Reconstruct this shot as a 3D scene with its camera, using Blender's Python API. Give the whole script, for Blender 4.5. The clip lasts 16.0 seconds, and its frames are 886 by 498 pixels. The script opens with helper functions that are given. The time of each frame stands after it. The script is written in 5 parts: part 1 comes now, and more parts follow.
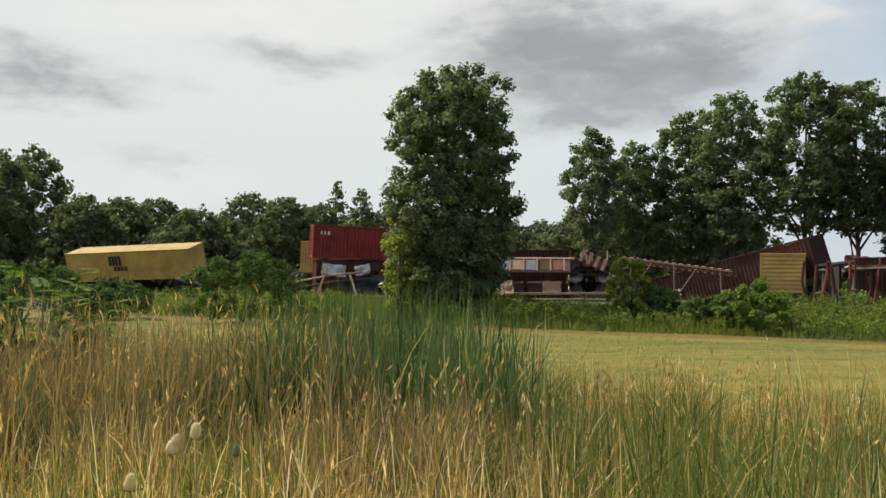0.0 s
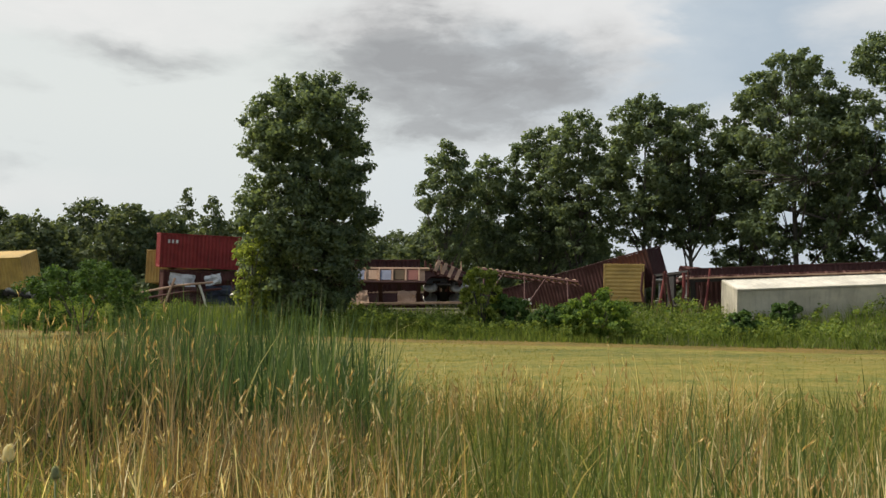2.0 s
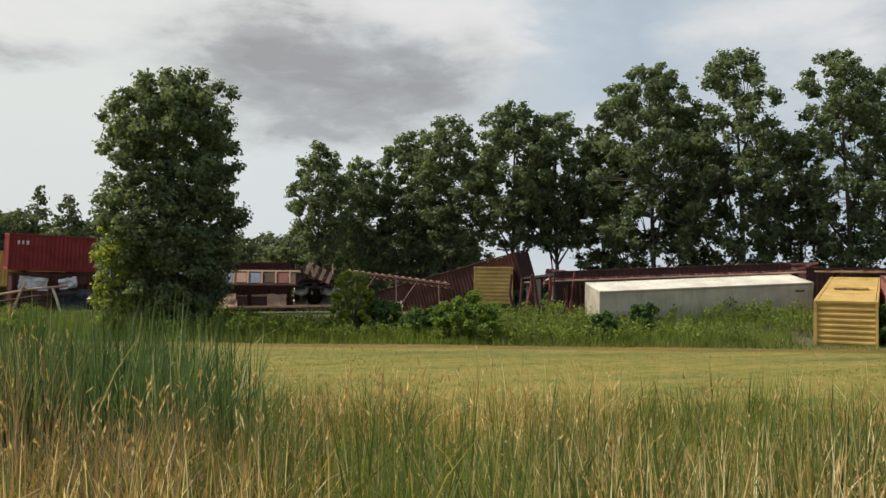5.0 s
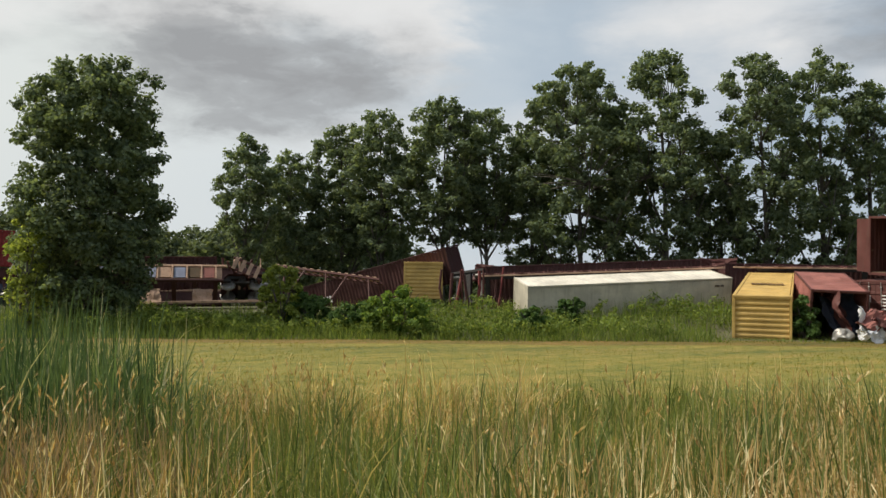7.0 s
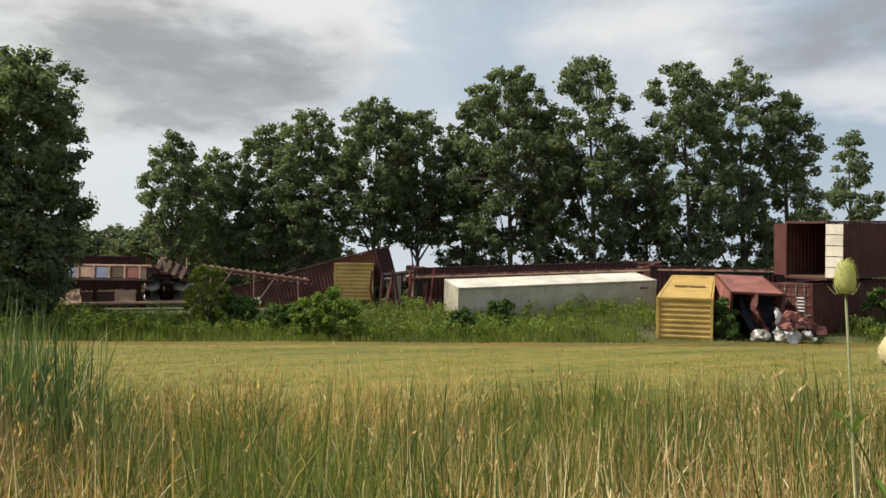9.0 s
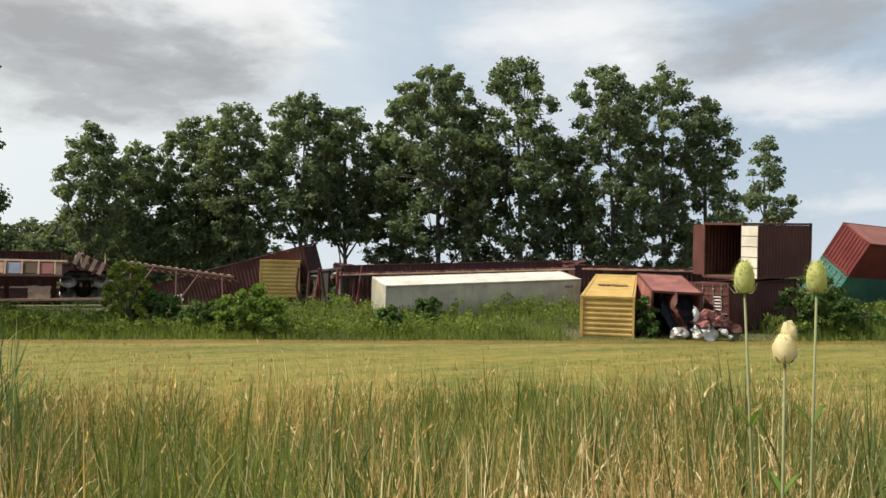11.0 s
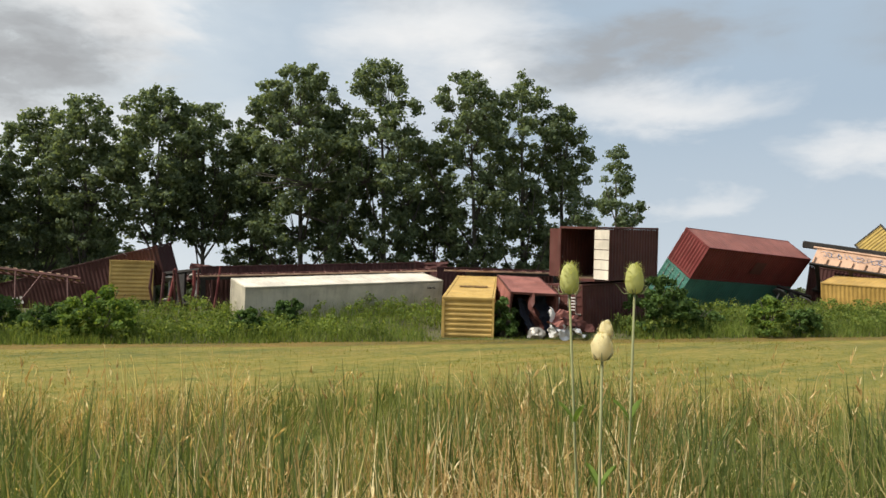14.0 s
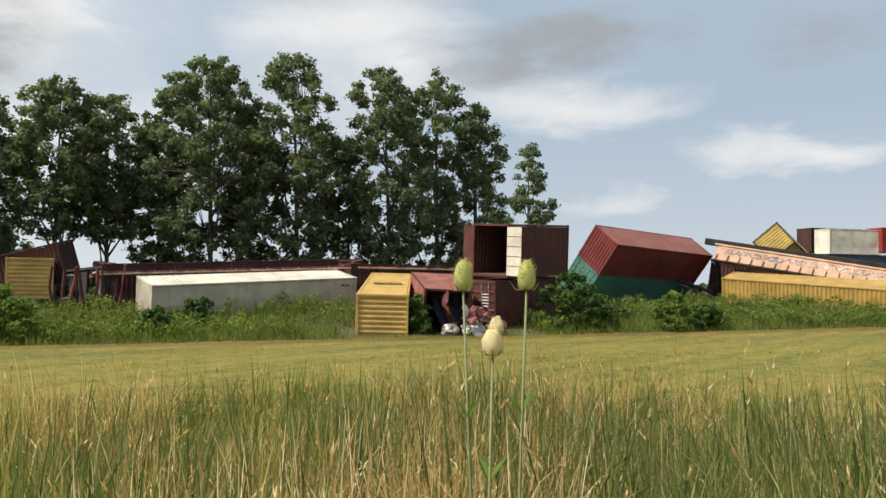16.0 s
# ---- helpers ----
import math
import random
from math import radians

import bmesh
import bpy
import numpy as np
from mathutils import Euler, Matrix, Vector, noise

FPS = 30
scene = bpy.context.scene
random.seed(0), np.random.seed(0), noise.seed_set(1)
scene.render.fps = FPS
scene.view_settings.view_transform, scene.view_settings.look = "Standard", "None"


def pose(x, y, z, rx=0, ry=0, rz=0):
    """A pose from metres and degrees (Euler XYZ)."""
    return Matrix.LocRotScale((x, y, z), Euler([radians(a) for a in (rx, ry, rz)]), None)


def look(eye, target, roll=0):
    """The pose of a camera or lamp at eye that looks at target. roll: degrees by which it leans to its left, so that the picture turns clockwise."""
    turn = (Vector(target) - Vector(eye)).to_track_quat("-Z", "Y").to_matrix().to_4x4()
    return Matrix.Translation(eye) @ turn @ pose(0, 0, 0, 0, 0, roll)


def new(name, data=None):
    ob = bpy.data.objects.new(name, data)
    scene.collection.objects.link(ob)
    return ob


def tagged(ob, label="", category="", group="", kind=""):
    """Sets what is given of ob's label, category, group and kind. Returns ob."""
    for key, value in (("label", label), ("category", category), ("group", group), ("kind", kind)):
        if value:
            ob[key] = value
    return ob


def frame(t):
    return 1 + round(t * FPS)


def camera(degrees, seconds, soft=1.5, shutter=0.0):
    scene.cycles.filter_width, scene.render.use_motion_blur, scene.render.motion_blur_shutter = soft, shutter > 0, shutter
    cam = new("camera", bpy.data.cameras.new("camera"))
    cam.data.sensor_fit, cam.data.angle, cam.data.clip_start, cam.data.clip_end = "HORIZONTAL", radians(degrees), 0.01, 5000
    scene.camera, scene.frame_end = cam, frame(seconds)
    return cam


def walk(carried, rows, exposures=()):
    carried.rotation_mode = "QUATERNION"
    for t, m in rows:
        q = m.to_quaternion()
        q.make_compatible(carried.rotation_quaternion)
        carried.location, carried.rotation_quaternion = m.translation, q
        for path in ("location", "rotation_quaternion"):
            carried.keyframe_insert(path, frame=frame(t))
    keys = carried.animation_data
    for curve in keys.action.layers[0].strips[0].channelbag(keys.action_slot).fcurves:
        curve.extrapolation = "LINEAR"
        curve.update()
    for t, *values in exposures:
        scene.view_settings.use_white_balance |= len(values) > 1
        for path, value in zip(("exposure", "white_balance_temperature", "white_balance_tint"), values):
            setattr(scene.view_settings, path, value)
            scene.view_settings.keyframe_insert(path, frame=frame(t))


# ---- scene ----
cam = camera(56.42, 16.0)
ROWS = [
    (0, 0.0000, 0.0000, 2.45, 0, 2.2, -0.1),
    (0.5, 0.0142, -0.0004, 2.45, -2.836, 2.397, -0.231),
    (1, 0.0286, -0.0014, 2.45, -5.743, 2.648, -0.136),
    (1.5, 0.0384, -0.0026, 2.45, -7.703, 2.921, 0.041),
    (2, 0.0494, -0.0043, 2.45, -9.948, 2.892, 0.043),
    (2.5, 0.0581, -0.0060, 2.45, -11.71, 2.809, -0.009),
    (3, 0.0658, -0.0077, 2.45, -13.301, 2.874, 0.005),
    (3.5, 0.0736, -0.0096, 2.45, -14.909, 3.019, 0.053),
    (4, 0.0802, -0.0114, 2.45, -16.293, 3.161, 0.122),
    (6.5, 0.1087, -0.0215, 2.45, -22.339, 2.685, 0.283),
    (7, 0.1144, -0.0239, 2.45, -23.589, 2.694, 0.248),
    (7.5, 0.1196, -0.0263, 2.45, -24.726, 2.653, 0.302),
    (8, 0.1244, -0.0285, 2.45, -25.784, 2.6, 0.276),
    (8.5, 0.1386, -0.0357, 2.45, -27.22, 2.611, 0.28),
    (9, 0.1299, -0.0311, 2.45, -28.366, 2.77, 0.087),
    (11.5, 0.1626, -0.0507, 2.45, -35.019, 2.568, -0.048),
    (12, 0.1716, -0.0572, 2.45, -36.823, 2.565, 0.101),
    (12.5, 0.1797, -0.0635, 2.45, -38.445, 2.566, 0.12),
    (13, 0.1878, -0.0702, 2.45, -40.143, 2.657, 0.048),
    (13.5, 0.1925, -0.0745, 2.45, -41.621, 2.814, -0.082),
    (14, 0.1940, -0.0759, 2.45, -42.778, 2.754, -0.106),
    (14.5, 0.1985, -0.0801, 2.45, -44.094, 2.682, -0.111),
    (15, 0.1973, -0.0788, 2.45, -45.234, 2.606, -0.161),
    (15.5, 0.2019, -0.0831, 2.45, -46.849, 2.482, -0.011),
    (16, 0.2192, -0.1021, 2.45, -48.673, 2.537, 0.189),
]
EXPOSURES = [(0.0, 0.17), (4.0, 0.1), (6.5, 0.1), (9.0, 0.2), (11.5, 0.39), (13.0, 0.33), (16.0, 0.27)]
walk(cam, [(t, pose(x, y, z, 90 + pitch, roll, yaw)) for t, x, y, z, yaw, pitch, roll in ROWS], EXPOSURES)

# ---- world, sun ----
SUN_AZ, SUN_EL = radians(62), radians(47)      # azimuth to the left of +y


def mul(nt, op, a, b=None):
    n = nt.nodes.new("ShaderNodeMath")
    n.operation = op
    for i, v in enumerate((a, b)):
        if v is None:
            continue
        if isinstance(v, (int, float)):
            n.inputs[i].default_value = v
        else:
            nt.links.new(v, n.inputs[i])
    return n.outputs[0]


def noise_tex(nt, vec, scale, detail=5, rough=0.55, dist=0.0):
    n = nt.nodes.new("ShaderNodeTexNoise")
    n.inputs["Scale"].default_value = scale
    n.inputs["Detail"].default_value = detail
    n.inputs["Roughness"].default_value = rough
    n.inputs["Distortion"].default_value = dist
    if vec is not None:
        nt.links.new(vec, n.inputs["Vector"])
    return n.outputs["Fac"]


def ramp(nt, fac, stops):
    n = nt.nodes.new("ShaderNodeValToRGB")
    el = n.color_ramp.elements
    while len(el) < len(stops):
        el.new(0.5)
    for e, (p, c) in zip(el, stops):
        e.position = p
        e.color = (*c, 1) if len(c) == 3 else c
    nt.links.new(fac, n.inputs[0])
    return n.outputs[0]


def mix(nt, fac, a, b, mode="MIX"):
    n = nt.nodes.new("ShaderNodeMix")
    n.data_type, n.blend_type = "RGBA", mode
    for sock, v in ((n.inputs[0], fac), (n.inputs[6], a), (n.inputs[7], b)):
        if isinstance(v, (int, float)):
            sock.default_value = v
        elif isinstance(v, tuple):
            sock.default_value = (*v, 1)
        else:
            nt.links.new(v, sock)
    return n.outputs[2]


# banks of cloud: azimuth, elevation, half length, half height, weight
GREY_CLOUD = [(-6.5, 16.0, 5.5, 3.4, 1.3), (-14.5, 14.2, 7.5, 3.2, 1.2), (10.0, 15.6, 5.5, 1.0, 0.65), (26.0, 12.6, 5.0, 1.5, 0.9), (20.0, 8.2, 3.0, 0.9, 0.35),
              (-8.0, 11.3, 4.0, 0.8, 0.35), (-53.0, 15.4, 5.0, 2.0, 0.75), (-59.0, 16.4, 5.0, 1.5, 0.6), (-75.0, 15.5, 5.0, 2.0, 0.55), (-40.0, 22.0, 14.0, 2.5, 0.6), (22.0, 21.0, 9.0, 2.2, 0.5)]
WHITE_CLOUD = [(-21.5, 17.0, 3.6, 2.6, 1.3), (-11.0, 19.3, 10.0, 1.8, 1.2), (14.0, 18.0, 13.0, 2.2, 0.8), (-43.0, 17.0, 7.0, 3.2, 0.95), (-57.0, 12.4, 7.5, 1.9, 0.75), (-72.5, 8.3, 5.0, 1.4, 0.85),
               (-60.5, 6.0, 3.0, 1.1, 0.42), (-36.0, 11.0, 10.0, 2.5, 0.35), (-20.0, 10.0, 12.0, 2.0, 0.4), (20.0, 6.0, 14.0, 2.0, 0.4)]


def build_world():
    w = bpy.data.worlds.new("sky")
    scene.world = w
    w.use_nodes = True
    nt = w.node_tree
    bg = nt.nodes["Background"]
    sky = nt.nodes.new("ShaderNodeTexSky")
    sky.sky_type, sky.sun_disc = "NISHITA", False
    sky.sun_elevation, sky.sun_rotation = SUN_EL, -SUN_AZ
    sky.air_density, sky.dust_density = 1.0, 2.5
    co = nt.nodes.new("ShaderNodeTexCoord").outputs["Generated"]
    sep = nt.nodes.new("ShaderNodeSeparateXYZ")
    nt.links.new(co, sep.inputs[0])
    deg = 180 / math.pi
    # azimuth to the left of +y and elevation, in degrees, pushed about by turbulence
    az = mul(nt, "MULTIPLY", mul(nt, "ARCTAN2", mul(nt, "MULTIPLY", sep.outputs[0], -1.0), sep.outputs[1]), deg)
    el = mul(nt, "MULTIPLY", mul(nt, "ARCSINE", sep.outputs[2]), deg)
    com = nt.nodes.new("ShaderNodeCombineXYZ")
    nt.links.new(mul(nt, "MULTIPLY", az, 0.045), com.inputs[0])
    nt.links.new(mul(nt, "MULTIPLY", el, 0.11), com.inputs[1])
    flat = com.outputs[0]
    n1 = noise_tex(nt, flat, 2.2, 5, 0.6, 0.25)
    com2 = nt.nodes.new("ShaderNodeCombineXYZ")
    nt.links.new(mul(nt, "ADD", mul(nt, "MULTIPLY", az, 0.05), 7.3), com2.inputs[0])
    nt.links.new(mul(nt, "MULTIPLY", el, 0.13), com2.inputs[1])
    n2 = noise_tex(nt, com2.outputs[0], 2.0, 6, 0.6, 0.2)
    az_w = mul(nt, "ADD", az, mul(nt, "MULTIPLY", mul(nt, "SUBTRACT", n1, 0.5), 15.0))
    el_w = mul(nt, "ADD", el, mul(nt, "MULTIPLY", mul(nt, "SUBTRACT", n2, 0.5), 6.5))

    def banks(blobs):
        """Sum of soft cloud banks: azimuth, elevation, half length, half height, weight."""
        tot = None
        for a0, e0, wa, we, k in blobs:
            da = mul(nt, "POWER", mul(nt, "ABSOLUTE", mul(nt, "DIVIDE", mul(nt, "SUBTRACT", az_w, a0), wa)), 2.0)
            de = mul(nt, "POWER", mul(nt, "ABSOLUTE", mul(nt, "DIVIDE", mul(nt, "SUBTRACT", el_w, e0), we)), 2.0)
            q = mul(nt, "MULTIPLY", mul(nt, "EXPONENT", mul(nt, "MULTIPLY", mul(nt, "ADD", da, de), -1.0)), k)
            tot = q if tot is None else mul(nt, "ADD", tot, q)
        return tot
    grey = banks(GREY_CLOUD)
    white = banks(WHITE_CLOUD)
    # thin bright haze to the left, pale blue to the right, broken cloud over the rest of the dome
    side = ramp(nt, mul(nt, "ADD", mul(nt, "MULTIPLY", az_w, 0.01), 0.8), [(0.28, (3.35, 4.15, 5.0)), (0.48, (4.1, 4.8, 5.5)), (0.64, (6.0, 6.45, 6.7)), (0.82, (6.5, 6.8, 6.65))])
    low = ramp(nt, mul(nt, "DIVIDE", el, 90.0), [(0.0, (0.75, 0.75, 0.75)), (0.13, (0, 0, 0))])
    side = mix(nt, mul(nt, "MULTIPLY", low, 0.8), side, (5.6, 6.0, 6.2))
    high = ramp(nt, noise_tex(nt, co, 3.1, 6, 0.55, 0.2), [(0.44, (0, 0, 0)), (0.62, (1, 1, 1))])
    up = ramp(nt, mul(nt, "DIVIDE", el, 90.0), [(0.24, (0, 0, 0)), (0.34, (1, 1, 1))])
    white = mul(nt, "ADD", white, mul(nt, "MULTIPLY", mul(nt, "MULTIPLY", high, up), 0.7))
    w_mask = ramp(nt, mul(nt, "MULTIPLY", white, mul(nt, "ADD", n2, 0.55)), [(0.12, (0, 0, 0)), (0.45, (0.55, 0.55, 0.55)), (0.95, (1, 1, 1))])
    puff = noise_tex(nt, flat, 5.5, 6, 0.6, 0.4)
    thick = mul(nt, "MULTIPLY", mul(nt, "MULTIPLY", grey, mul(nt, "ADD", n1, 0.5)), mul(nt, "ADD", mul(nt, "MULTIPLY", puff, 1.9), -0.1))
    g_mask = ramp(nt, mul(nt, "MULTIPLY", thick, 0.62), [(0.03, (0, 0, 0)), (0.2, (0.32, 0.32, 0.32)), (0.45, (0.78, 0.78, 0.78)), (0.85, (1, 1, 1))])
    col = mix(nt, mul(nt, "MULTIPLY", w_mask, 0.85), side, mix(nt, puff, (6.6, 6.6, 6.55), (7.7, 7.6, 7.45)))
    col = mix(nt, mul(nt, "MULTIPLY", g_mask, 0.95), col, (2.95, 3.02, 3.12))
    behind = ramp(nt, mul(nt, "ADD", mul(nt, "MULTIPLY", sep.outputs[1], 0.5), 0.5), [(0.2, (1, 1, 1)), (0.45, (0, 0, 0))])
    col = mix(nt, mul(nt, "MULTIPLY", behind, 0.5), col, sky.outputs[0])
    nt.links.new(col, bg.inputs[0])
    bg.inputs[1].default_value = 0.105
    sun = new("sun", bpy.data.lights.new("sun", "SUN"))
    sun.data.energy, sun.data.angle, sun.data.color = 4.4, radians(1.2), (1, 0.92, 0.79)
    d = Vector((-math.sin(SUN_AZ) * math.cos(SUN_EL), math.cos(SUN_AZ) * math.cos(SUN_EL), math.sin(SUN_EL)))
    sun.matrix_world = look(d * 100, (0, 0, 0))


build_world()


# ---- materials ----
NX, NY = 0.534, 0.845        # square to the railway, away from the viewer
AX, AY = 0.845, -0.534       # along the railway


def mat_new(name):
    m = bpy.data.materials.new(name)
    m.use_nodes = True
    return m, m.node_tree, m.node_tree.nodes["Principled BSDF"]


def bump(nt, bsdf, h, strength, dist=0.02):
    b = nt.nodes.new("ShaderNodeBump")
    b.inputs["Strength"].default_value = strength
    b.inputs["Distance"].default_value = dist
    nt.links.new(h, b.inputs["Height"])
    nt.links.new(b.outputs[0], bsdf.inputs["Normal"])


def obj_co(nt):
    return nt.nodes.new("ShaderNodeTexCoord").outputs["Object"]


def paint(name, col, rust=0.3, rough=0.5, metal=0.0, dirt=0.35):
    """Worn paint on steel: faded patches, rain streaks, rust blooms."""
    m, nt, b = mat_new(name)
    co = obj_co(nt)
    fade = noise_tex(nt, co, 0.9, 5, 0.6)
    c = ramp(nt, fade, [(0.3, tuple(v * 0.72 for v in col)), (0.7, tuple(min(1, v * 1.15 + 0.012) for v in col))])
    mp = nt.nodes.new("ShaderNodeMapping")
    mp.inputs["Scale"].default_value = (3.0, 3.0, 0.35)
    nt.links.new(co, mp.inputs[0])
    streak = ramp(nt, noise_tex(nt, mp.outputs[0], 2.0, 6, 0.65), [(0.52, (0, 0, 0)), (0.72, (1, 1, 1))])
    c = mix(nt, mul(nt, "MULTIPLY", streak, dirt), c, (0.09, 0.07, 0.055))
    spots = ramp(nt, noise_tex(nt, co, 5.0, 8, 0.7), [(0.60, (0, 0, 0)), (0.68, (1, 1, 1))])
    c = mix(nt, mul(nt, "MULTIPLY", spots, rust), c, (0.16, 0.055, 0.025))
    nt.links.new(c, b.inputs["Base Color"])
    nt.links.new(mul(nt, "ADD", mul(nt, "MULTIPLY", fade, 0.3), rough - 0.1), b.inputs["Roughness"])
    b.inputs["Metallic"].default_value = metal
    b.inputs["Specular IOR Level"].default_value = 0.32
    bump(nt, b, noise_tex(nt, co, 12, 4), 0.25, 0.01)
    return m


def leaf_mat(name, dark, light, dry=None, trans=0.35, dry_at=0.94):
    """Foliage or grass blades: colour differs from blade to blade, light comes through."""
    m, nt, b = mat_new(name)
    g = nt.nodes.new("ShaderNodeNewGeometry")
    stops = [(0.0, dark), (0.75, light)]
    if dry:
        stops += [(dry_at, light), (min(1, dry_at + 0.03), dry)]
    c = ramp(nt, g.outputs["Random Per Island"], stops)
    patch = ramp(nt, noise_tex(nt, obj_co(nt), 0.5, 3), [(0.3, (0.72, 0.72, 0.72)), (0.7, (1.2, 1.2, 1.1))])
    c = mix(nt, 1.0, c, patch, "MULTIPLY")
    nt.links.new(c, b.inputs["Base Color"])
    b.inputs["Roughness"].default_value = 0.7
    b.inputs["Specular IOR Level"].default_value = 0.12
    t = nt.nodes.new("ShaderNodeBsdfTranslucent")
    nt.links.new(mix(nt, 1.0, c, (1.25, 1.2, 0.6), "MULTIPLY"), t.inputs[0])
    mx = nt.nodes.new("ShaderNodeMixShader")
    mx.inputs[0].default_value = trans
    nt.links.new(b.outputs[0], mx.inputs[1])
    nt.links.new(t.outputs[0], mx.inputs[2])
    nt.links.new(mx.outputs[0], nt.nodes["Material Output"].inputs[0])
    return m


def earth(name, stops, scale=0.6, fine=9.0):
    m, nt, b = mat_new(name)
    co = obj_co(nt)
    a = noise_tex(nt, co, scale, 6, 0.6)
    f = noise_tex(nt, co, fine, 6, 0.7)
    k = mul(nt, "ADD", mul(nt, "MULTIPLY", a, 0.6), mul(nt, "MULTIPLY", f, 0.4))
    nt.links.new(ramp(nt, k, stops), b.inputs["Base Color"])
    b.inputs["Roughness"].default_value = 0.95
    bump(nt, b, f, 0.8, 0.05)
    return m


def bark(name, col):
    m, nt, b = mat_new(name)
    co = obj_co(nt)
    mp = nt.nodes.new("ShaderNodeMapping")
    mp.inputs["Scale"].default_value = (6, 6, 1.2)
    nt.links.new(co, mp.inputs[0])
    n = noise_tex(nt, mp.outputs[0], 2, 7, 0.65)
    nt.links.new(ramp(nt, n, [(0.3, tuple(v * 0.5 for v in col)), (0.7, col)]), b.inputs["Base Color"])
    b.inputs["Roughness"].default_value = 0.9
    bump(nt, b, n, 0.8, 0.05)
    return m


M_YELLOW = paint("yellow_paint", (0.52, 0.345, 0.105), 0.25, 0.5)
M_YELLOW_OLD = paint("old_yellow_paint", (0.40, 0.28, 0.065), 0.95, 0.6, 0, 0.7)
M_OCHRE = paint("ochre_paint", (0.44, 0.28, 0.075), 0.25, 0.5)
M_RED = paint("red_paint", (0.27, 0.026, 0.026), 0.3, 0.5)
M_BROWN = paint("red_brown_paint", (0.085, 0.024, 0.019), 0.4, 0.6)
M_DARKRED = paint("dark_red_paint", (0.055, 0.015, 0.014), 0.4, 0.6)
# faded red, also the sunlight painted into the tipped container's roof
M_FADED_SUNLIT = paint("faded_and_sunlit_red_paint", (0.28, 0.105, 0.085), 0.3, 0.65)
# red darkened to carry the shade on the tipped container's overhanging side
M_TIPRED = paint("shaded_deep_red_paint", (0.15, 0.024, 0.022), 0.3, 0.55)
M_TEAL = paint("teal_paint", (0.05, 0.17, 0.135), 0.35, 0.5)
M_WHITE = paint("white_paint", (0.55, 0.505, 0.41), 0.25, 0.5, 0, 0.25)
# cream paint, also the sunlit white of the long container's roof
M_CREAM = paint("cream_and_sunlit_white_paint", (0.70, 0.65, 0.55), 0.15, 0.5, 0, 0.2)
M_NAVY = paint("navy_paint", (0.03, 0.04, 0.07), 0.2, 0.5)
M_PRIMER = paint("faded_pink_primer", (0.50, 0.32, 0.22), 0.5, 0.7)
M_STEEL = paint("grey_steel", (0.32, 0.31, 0.29), 0.5, 0.45, 0.6)
# black steel, also the shade painted on two tipped cars' undersides
M_BLACK = paint("black_steel_and_shade", (0.02, 0.018, 0.017), 0.4, 0.6, 0.2)
M_WOOD = paint("plywood_floor", (0.12, 0.08, 0.045), 0.0, 0.8)
M_LINER = paint("white_liner", (0.62, 0.63, 0.65), 0.0, 0.7, 0, 0.15)
M_LETTER = paint("white_lettering", (0.75, 0.73, 0.70), 0.1, 0.6, 0, 0.2)
M_LETTER_DARK = paint("dark_lettering", (0.03, 0.025, 0.03), 0.1, 0.6, 0, 0.1)
M_LETTER_BROWN = paint("brown_lettering", (0.13, 0.07, 0.02), 0.1, 0.6, 0, 0.1)
M_SPRAY = paint("blue_grey_spray", (0.25, 0.27, 0.36), 0.1, 0.6, 0, 0.2)

M_SOIL = earth("ditch_soil", [(0.3, (0.03, 0.035, 0.015)), (0.7, (0.10, 0.09, 0.04))])
def mown(name):
    """Cut grass: long pale and green streaks along the mowing, mottled clumps."""
    m, nt, b = mat_new(name)
    co = obj_co(nt)
    mp = nt.nodes.new("ShaderNodeMapping")
    mp.inputs["Rotation"].default_value = (0, 0, radians(32.3))
    mp.inputs["Scale"].default_value = (0.12, 0.9, 1)
    nt.links.new(co, mp.inputs[0])
    a = noise_tex(nt, mp.outputs[0], 0.8, 5, 0.6)
    f = noise_tex(nt, co, 1.6, 6, 0.7)
    g = noise_tex(nt, co, 14.0, 4, 0.7)
    k = mul(nt, "ADD", mul(nt, "MULTIPLY", a, 0.28), mul(nt, "ADD", mul(nt, "MULTIPLY", f, 0.42), mul(nt, "MULTIPLY", g, 0.3)))
    sep = nt.nodes.new("ShaderNodeSeparateXYZ")
    nt.links.new(co, sep.inputs[0])
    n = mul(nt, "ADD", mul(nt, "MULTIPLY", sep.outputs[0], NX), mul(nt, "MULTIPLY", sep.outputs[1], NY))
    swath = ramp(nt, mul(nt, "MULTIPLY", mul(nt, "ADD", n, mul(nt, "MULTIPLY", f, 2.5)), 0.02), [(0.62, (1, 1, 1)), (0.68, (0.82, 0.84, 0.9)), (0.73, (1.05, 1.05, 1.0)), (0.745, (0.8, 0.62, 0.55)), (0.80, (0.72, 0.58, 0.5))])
    c = ramp(nt, k, [(0.40, (0.065, 0.085, 0.008)), (0.47, (0.145, 0.145, 0.018)), (0.53, (0.225, 0.185, 0.030)), (0.60, (0.29, 0.205, 0.055))])
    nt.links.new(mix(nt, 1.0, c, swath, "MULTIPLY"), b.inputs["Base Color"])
    b.inputs["Roughness"].default_value = 0.95
    bump(nt, b, g, 0.8, 0.05)
    return m


